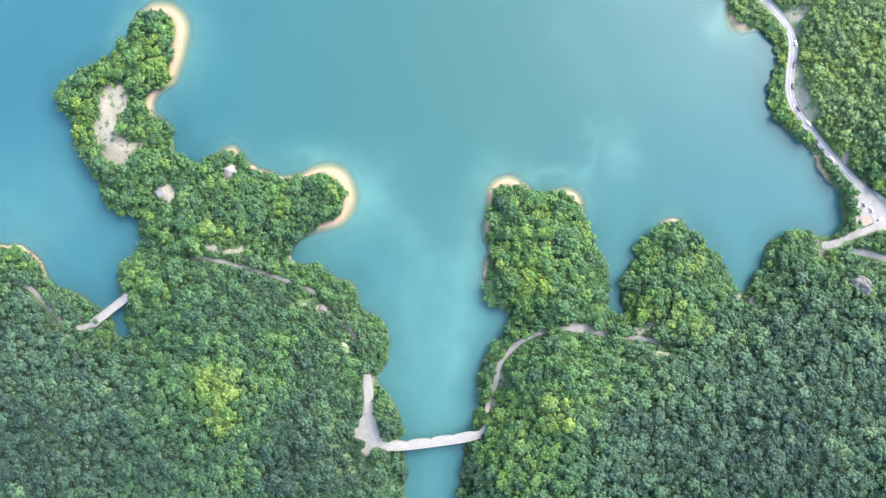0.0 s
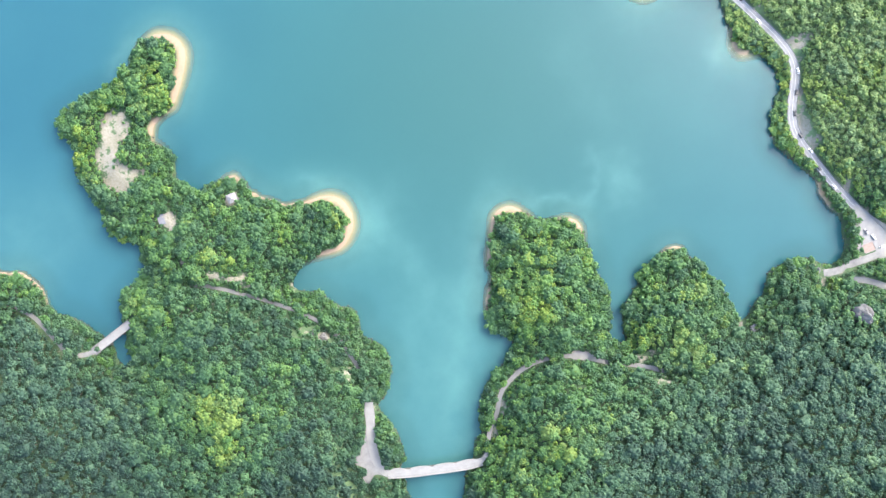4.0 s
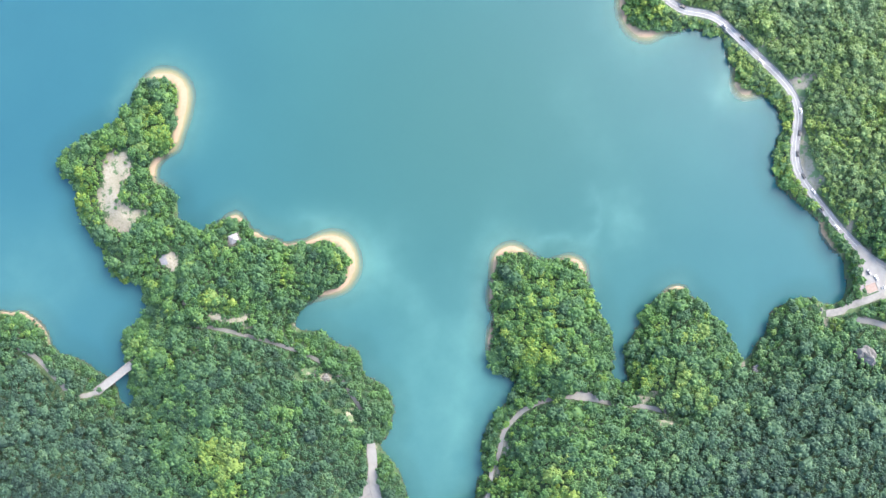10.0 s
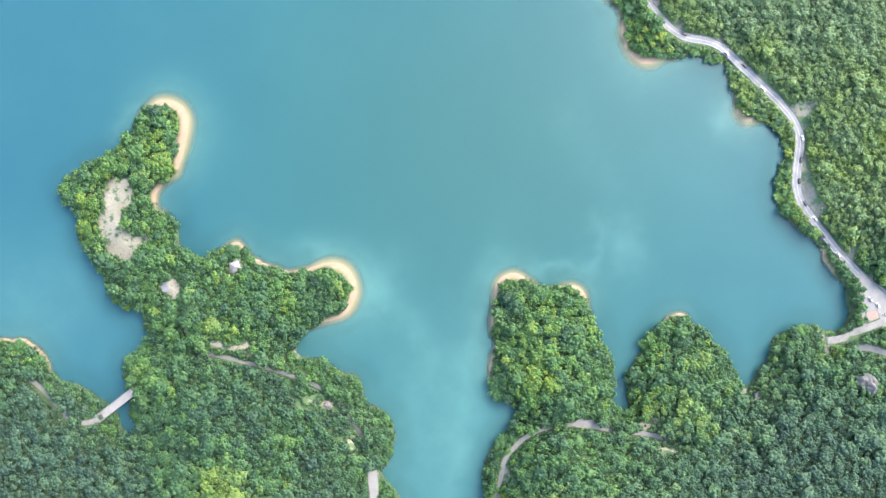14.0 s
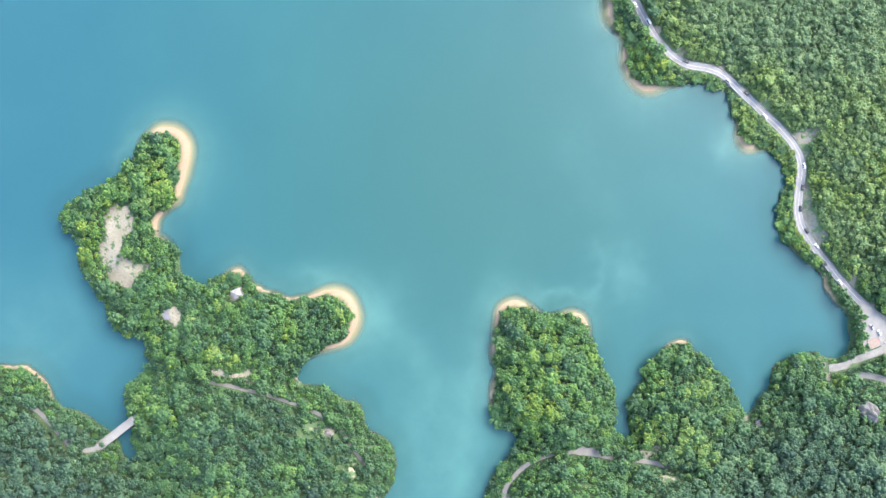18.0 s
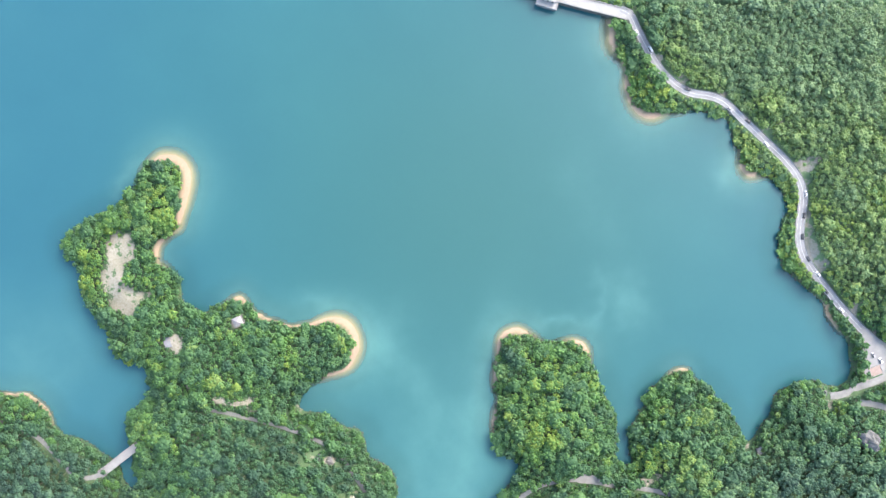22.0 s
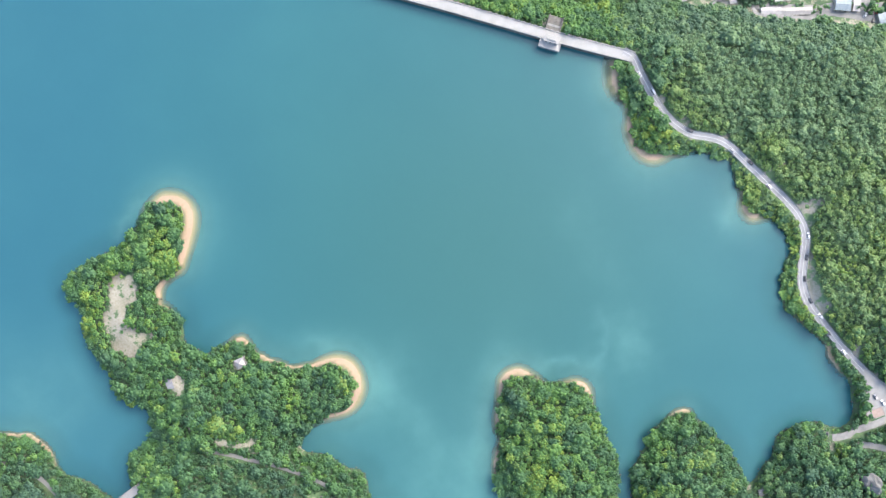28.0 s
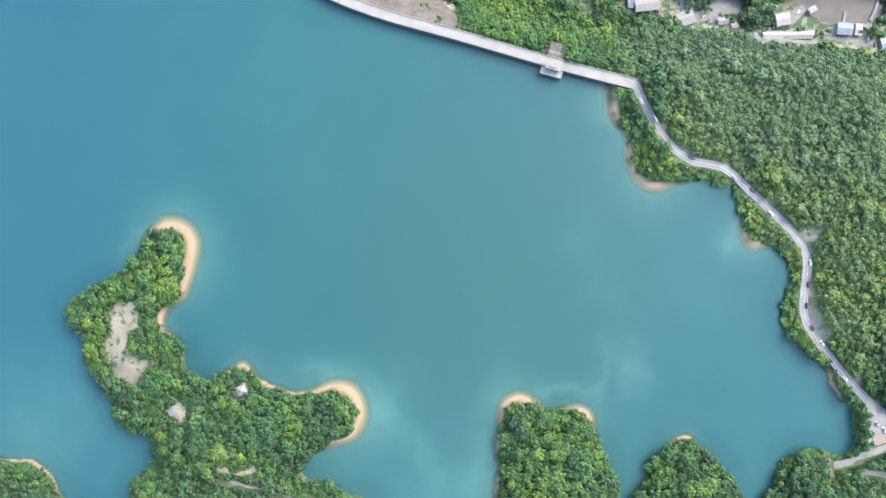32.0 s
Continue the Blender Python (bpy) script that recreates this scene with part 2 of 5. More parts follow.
SHORE_W = [(-235.8, -9), (-240.1, -13.2), (-243.6, -18), (-244.9, -23.1), (-243.6, -27.4), (-241.5, -32.6), (-240.2, -36.8), (-239.4, -44.5),
    (-239.8, -50.9), (-238.5, -57.4), (-236, -61.7), (-235.6, -65.9), (-236.4, -71), (-239.8, -75.2), (-242.3, -71.8), (-246.5, -67.9),
    (-248.2, -64.1), (-249.5, -57.6), (-252.1, -53.3), (-255.1, -50.3), (-259.4, -47.7), (-265, -44.7), (-269.3, -40.4), (-274.8, -36.9),
    (-280, -34.3), (-285.2, -32.2), (-289.4, -32.6), (-292.8, -30.9), (-297.1, -26.6), (-300.1, -23.2), (-301.3, -18.1), (-303.6, -13.8),
    (-306.5, -9.5), (-312.1, -5.2), (-317.7, -0.5), (-323.5, 1.2), (-329, -0.5), (-335.7, 0.8), (-361, 2), (-396, -15), (-464, -2), (-721, 58)]
SHORE_S = [(14, -210), (14.2, -192.2), (14.6, -182.7), (14.6, -174.1), (16.4, -165.4), (16.8, -159), (16.4, -154.6), (22.4, -140.4), (24.1, -137.4),
    (23.2, -131.8), (24.1, -126.6), (28.5, -124.4), (30.6, -121.5), (29.3, -115.9), (28.8, -110.2), (27.1, -105.1), (27.1, -99.9), (29.3, -94.3),
    (30.1, -90), (31.9, -85.7), (35.7, -79.2), (40.1, -73.6), (45.6, -69.3), (47.3, -65.4), (50, -62), (53.8, -59.8), (54.7, -55.6), (52, -51.3),
    (46.3, -48.1), (41.2, -45.6), (37.9, -41.4), (35.3, -36.2), (33.1, -31.1), (32.4, -25.4), (32.4, -18.1), (33.1, -12.5), (35.3, -8.2), (36.1, -1.8),
    (33.5, 4.6), (32.8, 11.1), (33.3, 16.3), (34.8, 21.9), (35.3, 29.2), (35.4, 36.9)]
SHORE_MID = [(37.2, 43.3), (40.6, 47.6), (44.8, 50.1), (50.8, 51.4), (55.9, 49.7), (61.3, 46.2), (65.6, 44.1), (68.6, 41.1), (72.8, 40.2),
    (78.4, 40.7), (84, 41.1), (89.1, 42), (94.7, 42.4), (100.2, 40.7), (104.1, 36.9), (105.8, 31.6), (107.1, 23.9), (110.1, 17.5), (112.7, 12),
    (114.9, 4.7), (118.3, -1.7), (121.7, -8.1), (124.7, -13.7), (126.9, -18.9), (127.7, -27.5), (126.9, -33.9), (126.9, -40.3), (125.6, -46.7),
    (128.7, -51), (134, -53.3), (137.8, -53.4), (138.6, -50), (136.9, -45.7), (136.9, -40.5), (136, -34.1), (136, -28.9), (138.1, -23.3),
    (141.2, -18.1), (144.6, -12.5), (147.6, -8.2), (149.7, -2.6)]
SHORE_E = [(150.6, 1.7), (154.1, 6), (158.4, 10.3), (163.5, 13.8), (167.8, 17.7), (173.1, 20.5), (179.7, 20.5), (183.3, 17.5), (185, 13.3),
    (189.7, 10.3), (195.3, 7.7), (199.6, 2.6), (202.6, -2.6), (206.9, -6), (211.2, -11.1), (214.7, -16.7), (218.5, -22.3), (221.1, -27.4),
    (223.3, -32.6), (226.6, -36.6), (230.8, -32.7), (233.8, -28.4), (235.9, -23.3), (239.4, -19.8), (242.4, -17.7), (244.1, -12.5), (245.4, -6.1),
    (246.2, -0.9), (249.7, 2.6), (253.1, 4.8), (258.3, 6.9), (263, 9.1), (266.1, 10.8), (272.2, 11.2), (278.3, 11.2), (281.9, 9.9), (286.5, 6.9),
    (291.1, 7.8), (293.9, 5.6)]
SHORE_COAST = [(295.6, 7), (300.7, 9.2), (304.1, 13.9), (305.3, 19.5), (305.2, 26), (303.4, 31.2), (303.3, 36.8), (302.3, 42.3), (299.3, 46.6),
    (295, 48.3), (292.4, 51.8), (289.4, 56.1), (286.3, 59.6), (285.4, 65.6), (284.3, 71.1), (280.4, 74.1), (276.5, 77.5), (273.1, 79.6), (269.6, 81.8),
    (264.4, 86.1), (260.1, 90.4), (256.6, 93.3), (252.7, 95.5), (250.1, 99.8), (250.4, 105.4), (248.6, 111), (249, 117), (250.1, 124.7),
    (251.8, 131.2), (254.3, 136.3), (256.3, 141), (255.8, 146.1), (253.6, 151.2), (249.7, 156.7), (245.4, 163.1), (239.8, 166.1), (233.8, 166.5),
    (228.6, 165.2), (224.9, 165.8), (221.5, 168.3)]
SHORE_NE = [(219.4, 172.5), (218.9, 178), (218.8, 182.3), (217.5, 186.6), (215.1, 192), (212.9, 196.3), (212.4, 201.4), (210.6, 206.5), (209.3, 209.9),
    (207.2, 211.5), (203, 211.1), (198.7, 211.9), (195.3, 213.6), (190.1, 215.3), (185.9, 216.1), (181.6, 215.7), (177.4, 214.8), (171, 214),
    (166.7, 214.8), (161.9, 212.9), (158.2, 210.7), (153.2, 209), (147.6, 209.4), (142.5, 211.9), (138.3, 216.1), (134.8, 221.2), (132.6, 226.7),
    (131.3, 233), (132.3, 240.3), (131.8, 246.6), (128.8, 252.1), (125.8, 255.4), (122.4, 258.4), (119.8, 263.5), (118.2, 269.1), (118.2, 275.4),
    (118.1, 279.6), (118.3, 283.9), (121, 285.8), (119, 287)]
DAM_FACE = [(134, 281), (118, 285), (82, 294), (40, 306), (-2, 318), (-44, 329), (-69, 337), (-93, 346), (-111, 358), (-132, 374)]
ROAD_EAST = [(127, 289.5), (133.4, 286.4), (135.9, 282.3), (138.5, 276.4), (141.5, 270.6), (145, 263.9), (148.8, 256.8), (152.3, 251.3),
    (156.5, 245.1), (161.7, 239.6), (167.2, 234.6), (172.7, 230.9), (179.1, 227.9), (185.8, 226.7), (193, 225.9), (199.8, 223.8), (204.9, 221.3),
    (210, 217.1), (215.6, 211.7), (221.1, 206.2), (227.1, 200.8), (233.6, 194.5), (240, 188.6), (246.8, 182.3), (252.8, 176), (257.6, 170.5),
    (261.1, 165), (263.7, 159.1), (265.5, 151.5), (265.2, 144.3), (264.1, 136.7), (263.3, 129.5), (262.6, 121), (263.6, 112.5), (265.8, 106.1),
    (268.9, 100.6), (273.2, 94.2), (278.9, 86.2), (285.4, 78.5), (291.9, 70), (298.4, 63.2), (304.9, 56), (311.4, 49.6), (318.7, 42.4), (330.8, 30.9)]
ROAD_WEST = [(-352, -17.5), (-330.1, -20.8), (-315.3, -28.3), (-309, -32.1), (-303.9, -36.4), (-299.6, -41), (-294.1, -46.9), (-287.7, -53.7),
    (-283.5, -57.9), (-279.2, -60.8), (-272.9, -61.2), (-266.5, -60.8), (-260.4, -58)]
ROAD_MID = [(-235, -38), (-227, -28), (-214, -16), (-198, -9), (-180.1, -8.4), (-171.9, -9.7), (-159.5, -12.2), (-151.3, -14.7), (-143, -16.8),
    (-132.6, -19.7), (-122.3, -23.5), (-114, -26.5), (-107.7, -29), (-99.4, -32.4), (-92.3, -36.2), (-84.8, -41.7), (-77.3, -48.9), (-72.3, -57.3),
    (-68.2, -62.9), (-64, -69.2), (-61.9, -75.6), (-60.7, -84.1), (-57, -95)]
ROAD_APPROACH = [(-55.7, -96.4), (-55.3, -107.4), (-54.4, -118), (-53.6, -128.6), (-51.5, -137.1), (-48.1, -144.7), (-42.2, -149.4)]
CAUSEWAY = [(-41.4, -150.6), (-32.5, -150.2), (-21.9, -149.4), (-9.2, -147.7), (7.7, -145.6), (20.4, -143.5), (28.9, -140.9)]
ROAD_SOUTH = [(27.9, -141), (32.2, -136.3), (33.9, -130.7), (33.9, -124.4), (34.8, -118), (37.3, -111.7), (40.2, -105.3), (41.5, -98.9), (42.3, -92.6),
    (44.5, -87.1), (47.8, -82.8), (51.2, -79), (55, -74.8), (59.2, -71.8), (64.7, -68.5), (70.2, -65.9), (75.2, -64.2), (80.3, -62.9), (85.8, -62.1),
    (92.1, -61.7), (98.4, -61.2), (104.7, -62.1), (113.2, -64.2), (121.6, -66.3), (130, -67.1), (138.5, -68), (146.9, -68.8), (155.3, -70.1),
    (163.7, -72.6), (172.2, -73), (182.7, -73)]
ROAD_SIDE = [(334, 17), (323.5, 12.9), (316.3, 10.3), (309.9, 8.1), (302.3, 4.6), (295.6, 1.2), (287, 0.4)]
ROAD_LANE = [(306.9, -4.3), (315.4, -4.7), (323.9, -6.4), (333.7, -10.2), (347.3, -13.6)]
BRIDGE = [(-260, -57.7), (-234.8, -38)]
BEACHES = [(-207, 178, 16, 7), (-194, 161, 18, 7), (-199, 140, 12, 5), (-222, 112, 9, 3.6), (-72, 37, 14, 6), (-77, 53, 14, 6), (-95, 57, 14, 3),
    (-82, 15, 12, 3.5), (-116, 55, 10, 1.8), (-139, 62, 8, 2), (47, 50, 12, 4.2), (102, 41, 9, 3.6), (34, 37, 8, 3), (32, 15, 7, 3), (32, -18, 7, 2.6)]
BEACHES += [(174, 20.5, 5, 1.9), (-323, 0, 14, 1.6), (-309, -10, 8, 1.3), (222, 167, 9, 4.6), (212, 176, 7, 2.6), (-158, 75, 6, 3), (148, 208, 15, 5), (128, 231, 12, 4.2), (122, 250, 9, 3),
    (120, 271, 11, 6), (288, 58, 8, 1.6)]
BARE_WEST = [(-246.2, 110.6, 11, 12.5), (-252, 88, 9.6, 13), (-243.4, 72, 12.5, 9.5), (-231.4, 75.4, 8.4, 3.8), (-241.1, 63.7, 4.6, 5.9),
    (-250, 99, 6.5, 6), (-205.8, 38.9, 7.1, 7.1), (-158.6, 54.8, 5.5, 4), (-168.8, -0.9, 5.9, 3.8), (-158.8, -3.4, 10, 3.3), (-147.9, -1.7, 4.6, 3.3),
    (-146.3, -8.4, 5.4, 2.1), (-193, 8.7, 2.1, 5.9), (-182.6, -25.6, 5.9, 1.7), (-165.9, -22.2, 6.7, 1.7), (-101.4, -40.7, 5.5, 2.9),
    (-88.4, -46.2, 5, 3.8), (-70, -73.5, 2.9, 5), (-77.1, -45.8, 5.9, 1.7), (-113.1, -9.3, 3.4, 3.4), (-96.7, -33.2, 3.8, 2.1)]
BARE_SOUTH = [(103, -60, 9, 4), (154.4, -59.9, 3.8, 3.8), (148.9, -62.5, 5.9, 2.9), (162.4, -79.3, 5.9, 3.4), (135.4, -46.4, 2.9, 4.2),
    (227.2, -38.8, 3.4, 2.6), (232.8, -42.2, 5.1, 2.6), (283, 3, 3.2, 3.2), (285.9, -6, 3.8, 3.8), (45, -100, 2.5, 6.8), (38.2, -118.2, 3.4, 5.9)]
BARE_EAST = [(153.8, 254.2, 4.6, 5), (157.1, 252.5, 2.9, 3.8), (171.6, 237.4, 6.3, 2.9), (145, 265.2, 3.4, 3.4), (205.1, 227.1, 3.4, 2.5),
    (246.3, 206.4, 3.4, 3.8), (236.8, 200.1, 4.2, 2.1), (263.7, 172.6, 7.1, 6.3), (270.4, 176.8, 5.9, 4.2), (267.3, 161.3, 2.9, 5),
    (268, 129.6, 3.8, 12.6), (270.5, 108.4, 5.1, 10.5), (278.6, 100, 4.2, 5.9), (303.1, 65.9, 3, 5.1), (316.5, 48.1, 4.2, 3.4), (75, 312, 8, 7)]
BARE_NORTH = [(152, 364, 20, 6), (205, 350, 18, 9), (179, 363, 12, 10), (226, 362, 14, 6), (270, 338, 25, 5), (273, 334, 27, 7), (249, 336, 8, 8),
              (231, 344, 10, 6), (275, 355, 12, 10), (324, 334, 22, 9), (314, 360, 45, 16), (345, 328, 14, 8), (110, 364, 8, 10)]
APRON_WEST = [(-58.7, -96.4), (-59.5, -103.2), (-57.8, -111.7), (-57.8, -118), (-59.1, -124.4), (-62.1, -130.7), (-65, -136.2), (-66.7, -141.3),
    (-65, -143.8), (-60, -144.7), (-55.7, -147.7), (-59.5, -149.3), (-60.8, -152.7), (-58.7, -156.5), (-55.7, -159.1), (-53.6, -154), (-51.5, -150.2),
    (-46.4, -150.6), (-40.9, -153.2), (-38.8, -147.2), (-43, -146.8), (-45.6, -143.4), (-48.1, -136.2), (-49.8, -128.6), (-51.5, -120.1),
    (-51.1, -111.7), (-51.5, -103.2), (-53.6, -96.4)]
APRON_EAST = [(309.6, 53), (311.1, 40.2), (311.2, 31.6), (312.3, 21), (312.8, 13.7), (316.3, 11.5), (322.6, 11), (362, 9), (362, 23.2), (325.5, 41.1),
    (315.6, 50.5)]
APRON_SOUTH = [(93.3, -62.1), (97.1, -58.7), (101.4, -57.4), (106, -57.9), (111.1, -60), (116.6, -63.4), (120.8, -66.3), (113.2, -65.5),
    (104.7, -64.6), (97.1, -64.2)]
BARE_DAM = [(-49, 345, 34, 9), (-19, 341, 20, 9), (-71, 352, 26, 9), (-5, 335, 8, 9), (-28, 351, 30, 12)]
TOWER_AT, TOWER_TURN, GATE_AT = (72.8, 296.6), -16.0, (75.6, 309.6)

# canopy heights over the water of the hills: x, y, height
HILLS = [(-153, -91, 46), (-234, -117, 31), (-287, -139, 36), (-111, -78, 41), (-191, -44, 37), (-134, 29, 20), (-245, 113, 11), (-205, 40, 16),
         (-90, 45, 12), (64, -5, 19), (83, -111, 40), (147, -107, 36), (254, -62, 24), (266, -24, 20), (172, -45, 22), (172, 0, 14), (184, 257, 15),
         (290, 142, 20), (350, 150, 27), (243, 210, 14), (320, 240, 16), (-300, -70, 20), (-90, -170, 44), (60, -190, 42), (250, -160, 40), (-330, -40, 14)]


def shore_line(*runs):
    return np.array([p for run in runs for p in run], float)


def finer(line, step):
    """The polyline through the points, rounded and resampled at even steps."""
    pts = np.asarray(line, float)
    for _ in range(2):
        cut = np.empty((2 * len(pts) - 2, pts.shape[1]))
        cut[0::2], cut[1::2] = 0.75 * pts[:-1] + 0.25 * pts[1:], 0.25 * pts[:-1] + 0.75 * pts[1:]
        pts = np.vstack((pts[:1], cut, pts[-1:]))
    along = np.concatenate(([0], np.cumsum(np.hypot(*np.diff(pts[:, :2], axis=0).T))))
    at = np.linspace(0, along[-1], max(2, int(along[-1] / step) + 1))
    return np.stack([np.interp(at, along, pts[:, k]) for k in range(pts.shape[1])], 1)


WEST_SHORE = finer(shore_line(SHORE_SW, SHORE_HEAD, SHORE_NW, SHORE_FAR_W, SHORE_W), 1.3)
EAST_SHORE = finer(shore_line(SHORE_S, SHORE_MID, SHORE_E, SHORE_COAST, SHORE_NE), 1.3)
WEST_LAND = np.vstack((WEST_SHORE, [(-4000, 150), (-4000, -4000), (-28, -4000)]))
EAST_LAND = np.vstack((EAST_SHORE, [(122, 292), (4000, 300), (4000, -4000), (14, -4000)]))
DAM_LINE = finer(DAM_FACE, 3.0)
NORTH_X = np.array([-4000, -700, -330, *DAM_LINE[::-1, 0], 205, 300, 420, 4000])
NORTH_Y = np.array([2200, 620, 470, *DAM_LINE[::-1, 1], 289, 276, 262, 200])


def inside(px, py, polygon):
    hit = np.zeros(px.shape, bool)
    nxt = np.roll(polygon, -1, axis=0)
    for (x0, y0), (x1, y1) in zip(polygon, nxt):
        if y0 != y1:
            cross = (y0 > py) != (y1 > py)
            hit ^= cross & (px < (x1 - x0) * (py - y0) / (y1 - y0) + x0)
    return hit


def nearest(px, py, pts):
    """Distance to the nearest of the points, and which one it is."""
    best, which = np.full(px.shape, 1e9), np.zeros(px.shape, int)
    for i, (x, y) in enumerate(pts[:, :2]):
        d = (px - x) ** 2 + (py - y) ** 2
        closer = d < best
        best[closer], which[closer] = d[closer], i
    return np.sqrt(best), which


def smooth(a, b, v):
    s = np.clip((v - a) / (b - a), 0, 1)
    return s * s * (3 - 2 * s)


def waves(px, py, size, seed):
    """Soft random waves between -1 and 1, of about that wavelength."""
    rng = np.random.default_rng(seed)
    total = np.zeros(px.shape)
    for _ in range(9):
        a, k, ph = rng.uniform(0, 6.283), rng.uniform(0.6, 1.7) * 6.283 / size, rng.uniform(0, 6.283)
        total += np.sin((px * np.cos(a) + py * np.sin(a)) * k + ph)
    return total / 4.5


# one sheet of ground: fine in the middle, ever coarser towards the horizon
far = 420 + np.cumsum(4.0 * 1.22 ** np.arange(24))
GX = np.concatenate((-far[::-1], np.arange(-420, 421, 2.5), far))
GY = np.concatenate((80 - far[::-1] + 90, np.arange(-250, 431, 2.5), 10 + far))
MX, MY = np.meshgrid(GX, GY)
NORTH = (MY - np.interp(MX, NORTH_X, NORTH_Y)) * 0.95
LAND = inside(MX, MY, WEST_LAND) | inside(MX, MY, EAST_LAND) | (NORTH > 4.5)
SHORE_D = np.minimum(nearest(MX, MY, WEST_SHORE)[0], nearest(MX, MY, EAST_SHORE)[0])
CANOPY = 7.5


def ground_height():
    top, weight = np.zeros(MX.shape), np.full(MX.shape, 1e-4)
    for x, y, h in HILLS:
        k = np.exp(-((MX - x) ** 2 + (MY - y) ** 2) / (2 * 48.0 ** 2)) + 1e-5
        top += k * (h - CANOPY)
        weight += k
    outer = smooth(380, 900, np.hypot(MX, MY - 90))
    hill = np.maximum(top / weight, 3.0) + outer * (22 + 26 * waves(MX, MY, 700, 5))
    rise = 1 - np.exp(-SHORE_D / 24)
    land = 0.05 + np.minimum(SHORE_D * 0.22, 2.2) + (hill - 1) * rise * rise + smooth(4, 30, SHORE_D) * (1.5 * waves(MX, MY, 60, 3) + 0.8 * waves(MX, MY, 22, 4))
    valley = np.where(MX > -120, -52.0, 25.0) + 0.3 * waves(MX, MY, 90, 8)
    crest = np.where((MX < 118) & (NORTH > 0), 3.0, land)
    land = np.where(NORTH > 0, crest + (valley - crest) * smooth(3, 62, NORTH), land)
    bed = -0.05 - SHORE_D * 0.16
    bed = np.maximum(np.where(NORTH > -30, np.minimum(bed, -4), bed), -14)
    return np.where(LAND, land, bed)


HEIGHT = ground_height()


def sample(grid, px, py):
    """The grid's value at places in the plan."""
    i = np.clip(np.searchsorted(GX, px) - 1, 0, len(GX) - 2)
    j = np.clip(np.searchsorted(GY, py) - 1, 0, len(GY) - 2)
    u, v = (px - GX[i]) / (GX[i + 1] - GX[i]), (py - GY[j]) / (GY[j + 1] - GY[j])
    return (grid[j, i] * (1 - u) + grid[j, i + 1] * u) * (1 - v) + (grid[j + 1, i] * (1 - u) + grid[j + 1, i + 1] * u) * v


# wooded places where a track runs hidden under the crowns: x, y, radius
SHADED = [(-212, -16, 27), (-107, -29.5, 4), (-88, -39, 6), (-78, -49, 7), (-62, -82, 11), (-334.4, -22, 14), (-275.4, -61, 4), (84, -62.5, 5),
    (128, -67, 4), (172.9, -73, 12), (36, -113, 4), (33.5, -129, 6)]
# roads: line, width, clearing at each side, level of the first and last point (None: as the ground lies)
ROADS = {}


def road(name, line, width, clear, low, first=None, last=None, reach=30, high=99.0):
    pts = finer(line, 2.0)
    z = np.clip(sample(HEIGHT, pts[:, 0], pts[:, 1]), low, high)
    n = len(z)
    for _ in range(4):
        pad = np.pad(z, 8, mode="edge")
        z = np.convolve(pad, np.ones(17) / 17, "valid")
    ease = np.arange(n) * 2.0
    if first is not None:
        z += (first - z) * (1 - smooth(0, 30, ease))
    if last is not None:
        z += (last - z) * (1 - smooth(reach * 0.6, reach, ease[::-1]))
    ROADS[name] = (np.column_stack((pts, z)), width, clear)


DAM_TOP, CAUSEWAY_TOP, BRIDGE_TOP = 5.0, 8.5, 9.0
road("east", ROAD_EAST, 5.6, 0.9, 4.0, DAM_TOP, 4.3, 110)
road("west", ROAD_WEST, 3.4, 0.9, 5.0, None, BRIDGE_TOP, 30, 9.0)
MID_LINE = finer(ROAD_MID, 2.0)
road("mid", MID_LINE, 2.7, 0.1, 5.0, BRIDGE_TOP, CAUSEWAY_TOP, 40, 13.0)
road("south", ROAD_SOUTH, 3.2, 0.5, 5.0, CAUSEWAY_TOP, None, 30, 10.0)
road("approach", ROAD_APPROACH, 6.0, 0.5, 5.0, CAUSEWAY_TOP, CAUSEWAY_TOP, 70)
road("side", ROAD_SIDE, 5.2, 0.6, 4.0, 4.3, 4.3)
road("lane", ROAD_LANE, 4.4, 0.6, 5.0, None, None, 30, 7.5)

PADS = [(-57.5, -127.9, 7, CAUSEWAY_TOP - 0.5), (-56.6, -118.1, 6, CAUSEWAY_TOP - 0.5), (-55.8, -107.5, 4, CAUSEWAY_TOP - 0.5), (-59.2, -139.3, 9, CAUSEWAY_TOP - 0.4), (-53.7, -149.9, 8, CAUSEWAY_TOP - 0.4), (332.2, 28.1, 24, 4.0), (319.4, 17.4, 9, 4.0), (106.1, -60.9, 9, 9.0), (155.1, 254.9, 7, 5.0)]
for x, y, reach, level in PADS:
    ease = smooth(reach, reach + 16, np.hypot(MX - x, MY - y))
    HEIGHT = np.where(LAND, level * (1 - ease) + HEIGHT * ease, HEIGHT)
CLEAR = np.full(MX.shape, 99.0)  # distance beyond the edge of a road's clearing
for line, width, clear in ROADS.values():
    d, which = nearest(MX, MY, line)
    bench = smooth(width / 2 + 1.0, width / 2 + 7.0, d)
    near = LAND & (d < width / 2 + 7.0)
    HEIGHT = np.where(near, (line[which, 2] - 0.12) * (1 - bench) + HEIGHT * bench, HEIGHT)
    # stretches where the crowns close over the track
    under = np.zeros(MX.shape)
    for x, y, reach in SHADED:
        under = np.maximum(under, smooth(1.15, 0.85, np.hypot(MX - x, MY - y) / reach))
    CLEAR = np.minimum(CLEAR, d - width / 2 - clear + under * (width / 2 + 1.0))

HEIGHT = np.where(LAND & (NORTH < 0), np.minimum(HEIGHT, 0.05 + 0.8 * SHORE_D), HEIGHT)  # banks run down to the water
